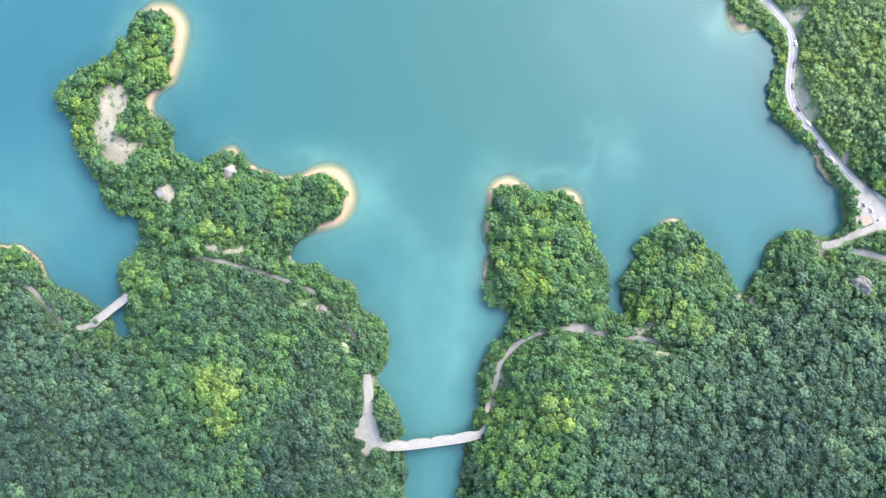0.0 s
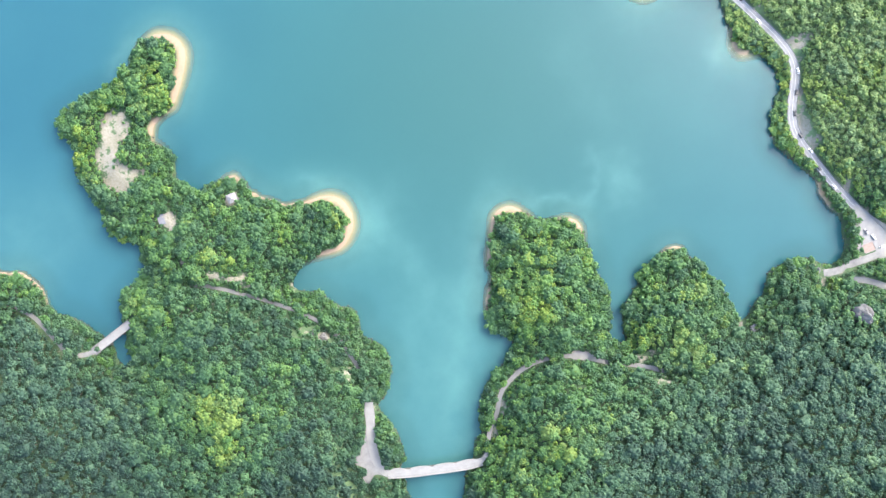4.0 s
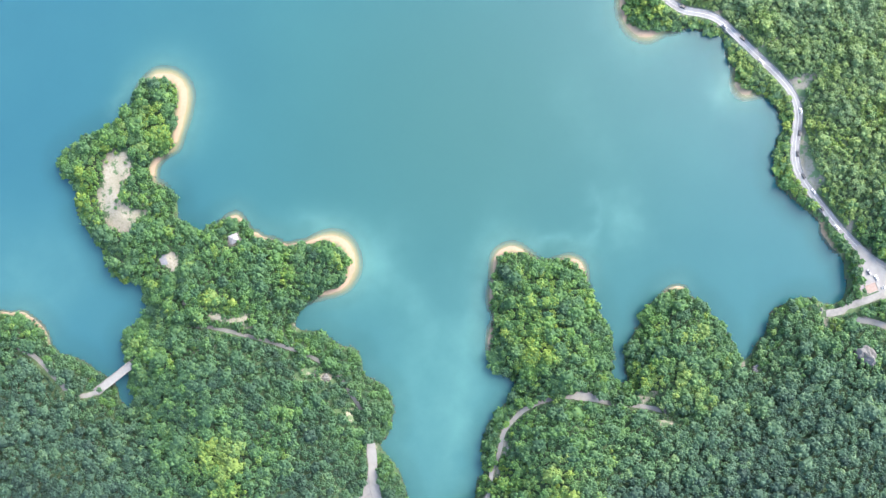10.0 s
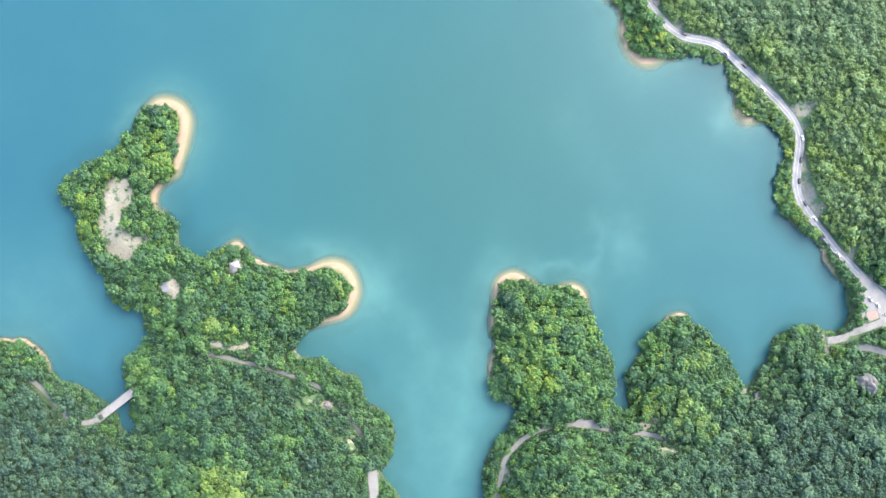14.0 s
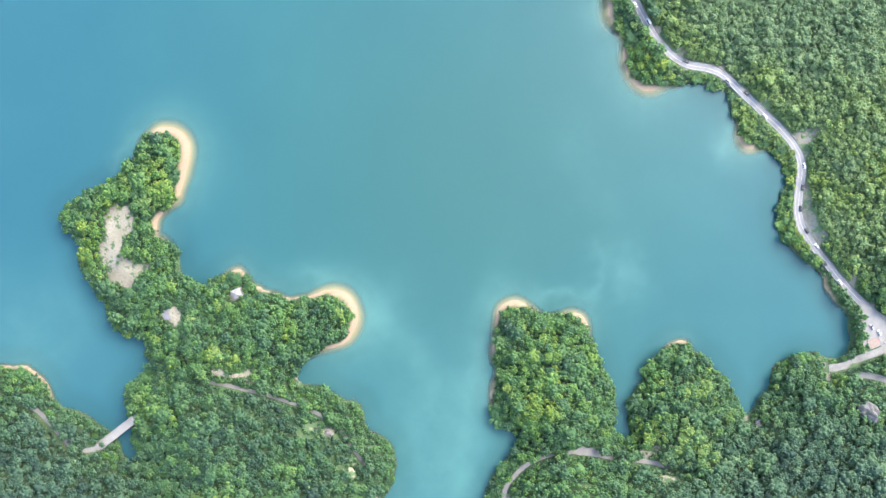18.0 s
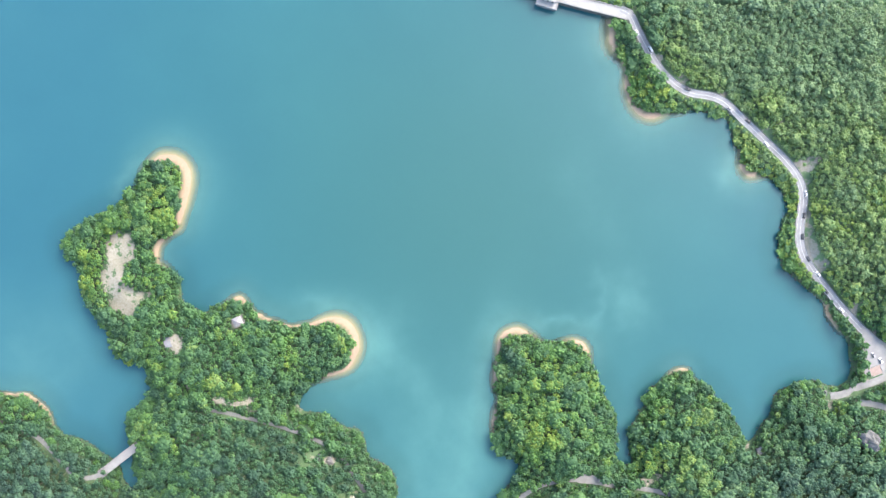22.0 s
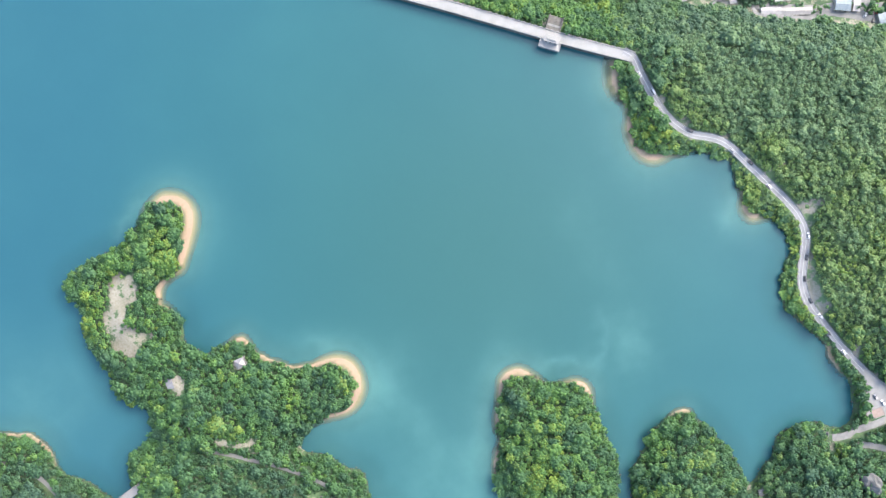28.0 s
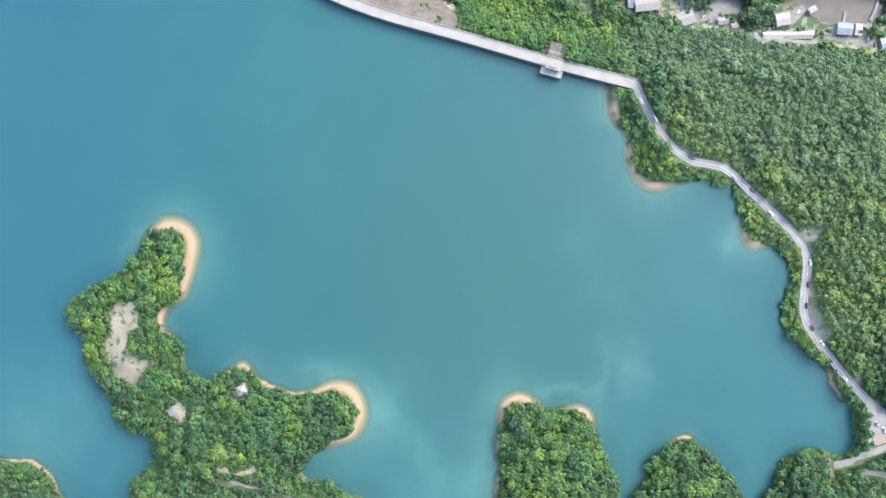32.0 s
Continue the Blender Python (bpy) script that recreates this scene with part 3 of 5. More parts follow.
SAND, BARE = np.zeros(MX.shape), np.zeros(MX.shape)
for x, y, reach, width in BEACHES:
    k = smooth(1.25, 0.7, np.hypot(MX - x, MY - y) / reach)
    SAND = np.maximum(SAND, k * width)
BEACH_WIDTH = SAND.copy()
SAND = smooth(1.0, 0.5, SHORE_D / np.maximum(BEACH_WIDTH + 0.8, 0.8)) * smooth(0.0, 1.5, BEACH_WIDTH)
SHOAL = np.zeros(MX.shape)  # sandy lake bed off the beaches
for x, y, reach, width in BEACHES:
    SHOAL = np.maximum(SHOAL, smooth(2.2, 1.0, np.hypot(MX - x, MY - y) / (reach + 2)))
SAND = np.where(LAND, SAND, np.maximum(SHOAL, smooth(0.0, 1.5, BEACH_WIDTH)))
PATCHES = [*BARE_WEST, *BARE_SOUTH, *BARE_EAST, *BARE_NORTH, *BARE_DAM]
PALE = [1.0] * 8 + [0.56] * (len(BARE_WEST) - 8) + [0.58] * len(BARE_SOUTH) + [0.7] * len(BARE_EAST) + [0.48] * len(BARE_NORTH) + [0.8] * len(BARE_DAM)
for (x, y, rx, ry), pale in zip(PATCHES, PALE):
    edge = np.hypot((MX - x) / rx, (MY - y) / ry) + 0.12 * waves(MX, MY, 9, int(abs(x)) + 7)
    BARE = np.maximum(BARE, pale * smooth(1.25, 0.8, edge))
BARE = np.maximum(BARE, smooth(1.0, -0.5, CLEAR) * 0.45)
OPEN = np.zeros(MX.shape)  # where no crown stands
for x, y, rx, ry in PATCHES:
    OPEN = np.maximum(OPEN, smooth(1.1, 0.95, np.hypot((MX - x) / (rx + min(3.2, 0.4 * min(rx, ry) + 0.6)), (MY - y) / (ry + min(3.2, 0.4 * min(rx, ry) + 0.6)))))
HEIGHT = np.where((BEACH_WIDTH > 1) & LAND & (SHORE_D < BEACH_WIDTH), 0.05 + SHORE_D * 0.14, HEIGHT)


CLEAR = np.minimum(CLEAR, nearest(MX, MY, finer(CAUSEWAY, 2.0))[0] - 3.4)
CLEAR = np.minimum(CLEAR, nearest(MX, MY, DAM_LINE + np.array((1.2, 4.1)))[0] - 5.0)
for name in ("APRON_WEST", "APRON_EAST", "APRON_SOUTH"):
    outline = finer({"APRON_WEST": APRON_WEST, "APRON_EAST": APRON_EAST, "APRON_SOUTH": APRON_SOUTH}[name], 2.0)
    CLEAR = np.minimum(CLEAR, np.where(inside(MX, MY, outline), -1.0, nearest(MX, MY, outline)[0] + 0.6))


# ---- building helpers ----
def mesh_from(name, verts, tris, mat, attributes=None):
    """A mesh from arrays of points and of triangles or quads."""
    mesh = bpy.data.meshes.new(name)
    verts, tris = np.asarray(verts, np.float32), np.asarray(tris, np.int32)
    mesh.vertices.add(len(verts))
    mesh.vertices.foreach_set("co", verts.ravel())
    mesh.loops.add(tris.size)
    mesh.loops.foreach_set("vertex_index", tris.ravel())
    mesh.polygons.add(len(tris))
    mesh.polygons.foreach_set("loop_start", np.arange(0, tris.size, tris.shape[1], dtype=np.int32))
    for key, values in (attributes or {}).items():
        mesh.attributes.new(key, "FLOAT", "POINT").data.foreach_set("value", np.asarray(values, np.float32))
    mesh.update(calc_edges=True)
    mesh.materials.append(mat)
    return mesh


def part(name, bm, mat, parent, label=""):
    """Links a bmesh as one mesh object under a thing or a part."""
    mesh = bpy.data.meshes.new(name)
    bmesh.ops.recalc_face_normals(bm, faces=bm.faces)
    bm.to_mesh(mesh)
    bm.free()
    mesh.materials.append(mat)
    ob = new(name, mesh)
    ob.parent = parent
    return tagged(ob, label)


def thing(name, m, label, category, group="", kind=""):
    ob = new(name)
    ob.empty_display_size = 0.5
    ob.matrix_world = m
    return tagged(ob, label, category, group, kind)


def box(sx, sy, sz, x=0, y=0, z=0, bevel=0.0, bm=None, turn=0.0):
    """A box of that size whose base stands at z, with worn edges."""
    own = bmesh.new()
    bmesh.ops.create_cube(own, size=1, matrix=pose(x, y, z + sz / 2, 0, 0, turn) @ Matrix.Diagonal((sx, sy, sz, 1)))
    if bevel:
        bmesh.ops.bevel(own, geom=own.edges[:], offset=bevel, segments=1, affect="EDGES")
    if bm is None:
        return own
    joined = bpy.data.meshes.new("joined")
    own.to_mesh(joined)
    own.free()
    bm.from_mesh(joined)
    bpy.data.meshes.remove(joined)
    return bm


def ribbon(line, width, thick, lift=0.0, shift=0.0):
    """A slab that follows a line of x, y, z; shift moves it to the left of the line."""
    line = np.asarray(line, float)
    way = np.gradient(line[:, :2], axis=0)
    way /= np.linalg.norm(way, axis=1)[:, None] + 1e-9
    side = np.column_stack((-way[:, 1], way[:, 0]))
    bm = bmesh.new()
    rings = []
    for (x, y, z), (sx, sy) in zip(line, side):
        ring = []
        for off, dz in ((width / 2, 0), (-width / 2, 0), (-width / 2, -thick), (width / 2, -thick)):
            ring.append(bm.verts.new((x + sx * (off + shift), y + sy * (off + shift), z + lift + dz)))
        rings.append(ring)
    for a, b in zip(rings, rings[1:]):
        for k in range(4):
            bm.faces.new((a[k], a[(k + 1) % 4], b[(k + 1) % 4], b[k]))
    bm.faces.new(rings[0])
    bm.faces.new(rings[-1][::-1])
    return bm


def scrub_share(px, py):
    """How far the low fine scrub on the hill above the coast road takes the place of tall trees."""
    hill = smooth(150, 175, px) * smooth(55, 75, py) * smooth(330, 285, py + 0.12 * (px - 200)) * smooth(4, 14, np.abs(sample(SHORE_D, px, py)))
    return hill * np.clip(0.86 + 0.22 * waves(px, py, 55, 41), 0, 1)


# ---- ground and water ----
ROWS, COLS = MX.shape
cell = np.arange((ROWS - 1) * (COLS - 1))
corner = cell // (COLS - 1) * COLS + cell % (COLS - 1)
quads = np.column_stack((corner, corner + 1, corner + COLS + 1, corner + COLS))
ground = new("ground", mesh_from("ground", np.column_stack((MX.ravel(), MY.ravel(), HEIGHT.ravel())), quads, MAT_GROUND,
                                 {"sand": SAND.ravel(), "bare": BARE.ravel(), "grass": scrub_share(MX, MY).ravel()}))
tagged(ground, "hilly forest floor with sandy shores and bare soil", "ground", kind="structure")

# silt drifting in the water; the last entry only pales the east: x, y, half length, half width, turn, amount
PLUMES = [(-57, 37, 30, 20, 60, 0.34), (-6, -70, 85, 45, 88, 0.28), (137, 72, 22, 15, 110, 0.24), (-310, 28, 60, 42, 0, 0.26), (-117, 66, 30, 16, 0, 0.16),
          (30, 10, 60, 18, 80, 0.26), (208, 167, 16, 8, 60, 0.35), (165, 160, 150, 110, 0, 0.07)]
# wisps that trail off the headlands: half width, amount, line
WISPS = [(6.5, 0.22, [(36, 42), (28, 18), (22, -4), (16, -30), (12, -55), (8, -86), (5, -120), (0, -150)]),
         (11.0, 0.20, [(-66, 48), (-53, 35), (-36, 22), (-21, 5), (-12, -17), (-10, -45)]),
         (4.5, 0.50, [(63, 50), (75, 57), (92, 56), (106, 52)]),
         (5.5, 0.32, [(112, 97), (114, 78), (112, 61), (107, 46)]),
         (12.0, 0.18, [(118, 92), (130, 74), (140, 52)]),
         (6.0, 0.24, [(-78, 60), (-96, 67), (-114, 67)]),
         (6.5, 0.40, [(-256, 150), (-245, 164), (-233, 178)]),
         (14.0, 0.10, [(96, 196), (94, 160), (112, 130), (140, 112)])]


def silt_grid():
    wx, wy = MX + 5 * waves(MX, MY, 50, 61) + 2 * waves(MX, MY, 17, 62), MY + 5 * waves(MX, MY, 50, 63) + 2 * waves(MX, MY, 17, 64)
    silt = (0.06 * smooth(150, -120, MY) + 0.14 * smooth(70, -110, MY) * smooth(-140, -100, MX)) * np.ones(MX.shape)
    for x, y, a, b, turn, amount in PLUMES:
        c, s = np.cos(radians(turn)), np.sin(radians(turn))
        u, v = ((wx - x) * c + (wy - y) * s) / a, ((wy - y) * c - (wx - x) * s) / b
        silt += amount * np.exp(-(u * u + v * v))
    for width, amount, line in WISPS:
        trail = finer(line, 3.0)
        d, which = nearest(wx, wy, trail)
        ends = np.sin(np.pi * (which + 0.6) / (len(trail) + 0.2)) ** 0.6
        silt += amount * np.exp(-(d / width) ** 1.5) * ends
    near_beach = np.zeros(MX.shape)
    for x, y, reach, width in BEACHES:
        near_beach = np.maximum(near_beach, min(width / 6, 1.0) * smooth(2.6, 0.6, np.hypot(MX - x, MY - y) / (reach + 4)))
    silt += 1.0 * near_beach * np.exp(-SHORE_D / 12)
    silt += 0.05 * np.exp(-SHORE_D / 4)
    return np.clip(silt, 0, 1), np.clip(smooth(-3.0 + 2.0 * near_beach, 1.0 + 7.5 * near_beach, np.where(LAND, 0, SHORE_D)) * 0.9 + 0.1 * smooth(8, 20, SHORE_D), 0, 1)


SILT, BODY = silt_grid()
wet = (~LAND | ((SHORE_D < 12) & (NORTH < -3))) & (NORTH < 5.5)
keep = wet.ravel()[quads].all(axis=1)
used, index = np.unique(quads[keep], return_inverse=True)
water = new("water", mesh_from("water", np.column_stack((MX.ravel()[used], MY.ravel()[used], np.zeros(len(used)))), index.reshape(-1, 4), MAT_WATER,
                               {"silt": SILT.ravel()[used], "body": BODY.ravel()[used],
                                "blue": 0.4 * smooth(-60, -330, MX.ravel()[used] + 20 * waves(MX.ravel()[used], MY.ravel()[used], 160, 31)),
                                "green": 0.95 * np.exp(-((MX.ravel()[used] - 25) ** 2 + (MY.ravel()[used] - 135) ** 2) / 180.0 ** 2)}))
tagged(water, "calm turquoise reservoir water, milky with silt by the beaches", "water", kind="structure")

# ---- roads ----
ROAD_LOOK = {"east": (MAT_ASPHALT, "two-lane asphalt road along the forested lake shore"), "west": (MAT_LANE, "narrow pale track through the woods to a bridge"),
             "mid": (MAT_LANE, "narrow concrete track half hidden under trees"), "south": (MAT_LANE, "narrow curving concrete track along the shore"),
             "approach": (MAT_PALE, "bright concrete approach road to the causeway"),
             "side": (MAT_CONCRETE, "concrete side road crossing a small inlet"), "lane": (MAT_LANE, "brownish lane between trees")}
for name, (line, width, clear) in ROADS.items():
    mat, label = ROAD_LOOK[name]
    way = thing("road", Matrix(), label, "road", kind="structure")
    part("carriageway", ribbon(line, width, 0.5, 0.06), mat, way)
    if name == "east":
        for at in (-2.45, 2.45):
            part("edge_line", ribbon(line, 0.16, 0.03, 0.09, at), MAT_PAINT, way, "worn white edge line")
        part("centre_line", ribbon(line, 0.26, 0.03, 0.09), MAT_PAINT, way, "white centre line")
        part("footway", ribbon(line[100:128], 1.1, 0.6, 0.18, -3.4), MAT_PALE, way, "pale concrete footway")
        part("kerb", ribbon(line, 0.3, 0.6, 0.5, 3.0), MAT_PALE, way, "pale concrete kerb wall")


def flat_shape(points, z, thick):
    """A slab with that outline, its top at z."""
    bm = bmesh.new()
    top = [bm.verts.new((x, y, z)) for x, y in points]
    face = bm.faces.new(top)
    low = bmesh.ops.extrude_face_region(bm, geom=[face])
    for v in low["geom"]:
        if isinstance(v, bmesh.types.BMVert):
            v.co.z -= thick
    return bm


def apron(points, z, mat, label):
    ob = thing("pavement", Matrix(), label, "pavement", kind="structure")
    part("slab", flat_shape([tuple(p) for p in finer([*points, points[0]], 2.0)[:-1]], z, 0.6), mat, ob)
    return ob


apron(APRON_WEST, 8.4, MAT_CONCRETE, "pale triangular concrete apron beside the causeway")
apron(APRON_EAST, 4.45, MAT_PALE, "wide bright concrete junction by the lake")
south_line = ROADS["south"][0]
apron(APRON_SOUTH, float(south_line[np.argmin(np.hypot(south_line[:, 0] - APRON_SOUTH[2][0], south_line[:, 1] - APRON_SOUTH[2][1])), 2]) + 0.12, MAT_PALE, "pale concrete passing place on the track")


# ---- the dam ----
def dam():
    crest = np.column_stack((DAM_LINE, np.full(len(DAM_LINE), DAM_TOP)))
    ob = thing("dam", Matrix(), "long concrete dam with a pale roadway and dark upstream face", "dam", kind="structure")
    part("wall", ribbon(crest, 7.6, 18.0, -0.1, -4.2), MAT_STONE, ob, "dark masonry face")
    part("roadway", ribbon(crest, 6.6, 0.3, 0.0, -4.2), MAT_DAM, ob, "bleached concrete roadway")
    part("parapet", ribbon(crest, 0.45, 1.3, 0.5, -0.5), MAT_DAM, ob, "upstream parapet")
    part("parapet", ribbon(crest, 0.45, 1.3, 0.5, -7.9), MAT_DAM, ob, "downstream parapet")
    part("kerb", ribbon(crest, 0.5, 0.3, 0.15, -1.6), MAT_DAM, ob)
    part("kerb", ribbon(crest, 0.5, 0.3, 0.15, -6.8), MAT_DAM, ob)
    stations = finer(DAM_FACE, 4.3)
    for k in range(1, len(stations) - 1):
        (x, y), step = stations[k], stations[k + 1] - stations[k - 1]
        m = pose(x, y, 0, 0, 0, math.degrees(math.atan2(step[1], step[0])))
        for off in (-0.35, -8.05):
            pier = part("pier", box(1.7, 0.75, 0.95, 0, 0, 0, 0.12), MAT_DAM, ob)
            pier.matrix_local = m @ pose(0, off, DAM_TOP - 0.2)
    return ob


dam()


def valve_tower():
    """The draw-off tower that stands in the water against the dam."""
    ob = thing("valve_tower", pose(TOWER_AT[0], TOWER_AT[1], 0, 0, 0, TOWER_TURN), "pale concrete valve tower standing in the water against the dam", "tower")
    part("shaft", box(14.5, 10, 15, 0, 0, -11, 0.15), MAT_CONCRETE, ob, "stained shaft in the water")
    part("platform", box(16.4, 11.6, 0.8, 0, 0, 4.0, 0.1), MAT_DAM, ob)
    part("house", box(10.5, 4.4, 3.4, 0, 0.8, 4.8, 0.06), MAT_WALL, ob)
    part("roof_slab", box(11.5, 5.4, 0.4, 0, 0.8, 8.2, 0.08), MAT_DAM, ob)
    part("roof_box", box(6.5, 2.6, 0.8, 0, 0.8, 8.6, 0.05), MAT_DAM, ob)
    for x, y, sx, sy in ((0, -5.6, 16.2, 0.3), (-8.0, 0, 0.3, 11.2), (8.0, 0, 0.3, 11.2)):
        part("parapet", box(sx, sy, 0.5, x, y, 4.8, 0.04), MAT_DAM, ob)
    for x in (-3.5, 0, 3.5):
        window = part("window", box(1.3, 0.12, 1.2, x, -1.42, 5.8), MAT_GLASS, ob)
        part("sill", box(1.5, 0.25, 0.1, x, -1.5, 5.66), MAT_CONCRETE, window)
    return ob


def spillway():
    ob = thing("gatehouse", pose(GATE_AT[0], GATE_AT[1], sample(HEIGHT, *[np.array([v]) for v in GATE_AT])[0] - 1, 0, 0, TOWER_TURN),
               "dark weathered masonry gatehouse terrace below the dam", "gatehouse")
    part("terrace", box(11, 13, 14, 0, 0, -9, 0.2), MAT_STONE, ob)
    for k in range(7):
        part("step", box(9.5, 1.7, 0.5, 0, -4.6 + k * 1.75, 5.0 + (0.45 * (6 - k)) - 1.2, 0.05), MAT_CONCRETE if k % 3 == 2 else MAT_STONE, ob)
    part("side_wall", box(0.8, 13, 2.2, -5.2, 0, 5.0, 0.1), MAT_STONE, ob)
    part("side_wall", box(0.8, 13, 2.2, 5.2, 0, 5.0, 0.1), MAT_STONE, ob)
    return ob


valve_tower()
spillway()


def stepped_revetment():
    """Weathered stone terraces that step down the valley side of the dam."""
    ob = thing("revetment", Matrix(), "weathered grey-brown stone terraces stepping down behind the dam", "retaining wall", kind="structure")
    line = DAM_LINE[(DAM_LINE[:, 0] < 12) & (DAM_LINE[:, 0] > -130)]
    line = line[np.argsort(-line[:, 0])]
    way = np.gradient(line, axis=0)
    way /= np.linalg.norm(way, axis=1)[:, None]
    side = np.column_stack((way[:, 1], -way[:, 0]))
    for k in range(9):
        at = line + side * (10.2 + 3.1 * k)
        at = at[2 + k:]
        z = np.convolve(np.pad(sample(HEIGHT, at[:, 0], at[:, 1]), 2, mode="edge"), np.ones(5) / 5, "valid") + 0.9
        part("terrace", ribbon(np.column_stack((at, z)), 2.9, 4.0), MAT_REVETMENT, ob)
        if k % 3 == 1:
            part("coping", ribbon(np.column_stack((at, z)), 0.5, 0.3, 0.14, 1.1), MAT_CONCRETE, ob, "paler coping strip")
    return ob


MAT_REVETMENT = mottled("grey_brown_masonry", (0.085, 0.075, 0.066), (0.165, 0.15, 0.135), 0.12, 0.9, fine=1.6, bump_size=0.1)
stepped_revetment()


# ---- the causeway with its arched north side ----
def causeway():
    line = finer(CAUSEWAY, 2.0)
    deck = np.column_stack((line, np.full(len(line), CAUSEWAY_TOP)))
    ob = thing("causeway", Matrix(), "white concrete causeway with a scalloped arched edge over the inlet", "causeway", kind="structure")
    part("deck", ribbon(deck, 5.7, 1.2), MAT_PALE, ob)
    part("parapet", ribbon(deck, 0.4, 0.9, 0.8, -2.65), MAT_PALE, ob)
    part("centre_strip", ribbon(deck, 0.25, 0.03, 0.03, -1.2), MAT_CONCRETE, ob)
    # dark stone on wall and piers stands in for north-side shade and reflection
    part("wall", ribbon(deck, 4.0, 14.0, -1.2, -0.5), MAT_STONE, ob)
    for k in range(4):  # the rounded arch heads that bulge to the north
        i = int((0.105 + 0.25 * k) * (len(deck) - 1))
        x, y, z = deck[i]
        step = deck[min(i + 1, len(deck) - 1)] - deck[i - 1]
        bm = bmesh.new()
        bmesh.ops.create_cone(bm, cap_ends=True, segments=40, radius1=8.6, radius2=8.6, depth=0.9)
        bmesh.ops.scale(bm, vec=(1.0, 0.21, 1), verts=bm.verts)
        arch = part("arch_head", bm, MAT_PALE, ob, "rounded arch head")
        arch.matrix_local = pose(x, y, z - 0.4 + 0.03 * k, 0, 0, math.degrees(math.atan2(step[1], step[0]))) @ pose(0, 2.75, 0)
        bm = bmesh.new()
        bmesh.ops.create_cone(bm, cap_ends=True, segments=40, radius1=8.1, radius2=8.1, depth=13.4)
        bmesh.ops.scale(bm, vec=(1.0, 0.18, 1), verts=bm.verts)
        pier = part("pier", bm, MAT_STONE, ob, "rounded pier, the north side's shade put into dark stone")
        pier.matrix_local = arch.matrix_local @ pose(0, 0, -7.1)
    return ob


causeway()


# ---- the girder bridge over the west strait ----
def girder_bridge():
    (x0, y0), (x1, y1) = BRIDGE
    length, turn = math.hypot(x1 - x0, y1 - y0) + 2, math.degrees(math.atan2(y1 - y0, x1 - x0))
    ob = thing("bridge", pose((x0 + x1) / 2, (y0 + y1) / 2, 0, 0, 0, turn), "pale concrete girder bridge across the narrow strait", "bridge", kind="structure")
    part("deck", box(length, 6.0, 0.7, 0, 0, BRIDGE_TOP - 0.6, 0.05), MAT_PALE, ob)
    for y in (-2.85, 2.85):
        part("parapet", box(length, 0.35, 1.0, 0, y, BRIDGE_TOP + 0.1, 0.04), MAT_PALE, ob)
    for y in (-2.0, 0, 2.0):
        part("girder", box(length - 1, 0.7, 1.1, 0, y, BRIDGE_TOP - 1.7, 0.03), MAT_CONCRETE, ob)
    for k in range(-6, 7):
        for y in (-2.85, 2.85):
            part("post", box(0.4, 0.5, 1.2, k * length / 13.2, y, BRIDGE_TOP + 0.1, 0.03), MAT_CONCRETE, ob)
    for x in (-length * 0.2, length * 0.2):
        part("pier", box(1.4, 5.6, 16, x, 0, BRIDGE_TOP - 17.7, 0.15), MAT_STONE, ob)
    for x in (-length / 2 + 1, length / 2 - 1):
        part("abutment", box(3.0, 7.0, 12, x, 0, BRIDGE_TOP - 13.0, 0.1), MAT_STONE, ob)
    return ob


girder_bridge()


# ---- trees ----
ICO = bmesh.new()
bmesh.ops.create_icosphere(ICO, subdivisions=1, radius=1.0)
ICO.verts.ensure_lookup_table()
ICO_V = np.array([v.co[:] for v in ICO.verts])
ICO_F = np.array([[v.index for v in f.verts] for f in ICO.faces])
ICO.free()


OCTA_V = np.array(((1, 0, 0), (0, 1, 0), (-1, 0, 0), (0, -1, 0), (0, 0, 1), (0, 0, -1)), float)
OCTA_F = np.array(((0, 1, 4), (1, 2, 4), (2, 3, 4), (3, 0, 4), (1, 0, 5), (2, 1, 5), (3, 2, 5), (0, 3, 5)))


def turned(rng):
    """A random turn as a 3 x 3 array."""
    return np.array(Euler(tuple(rng.uniform(0, 6.283, 3))).to_matrix())


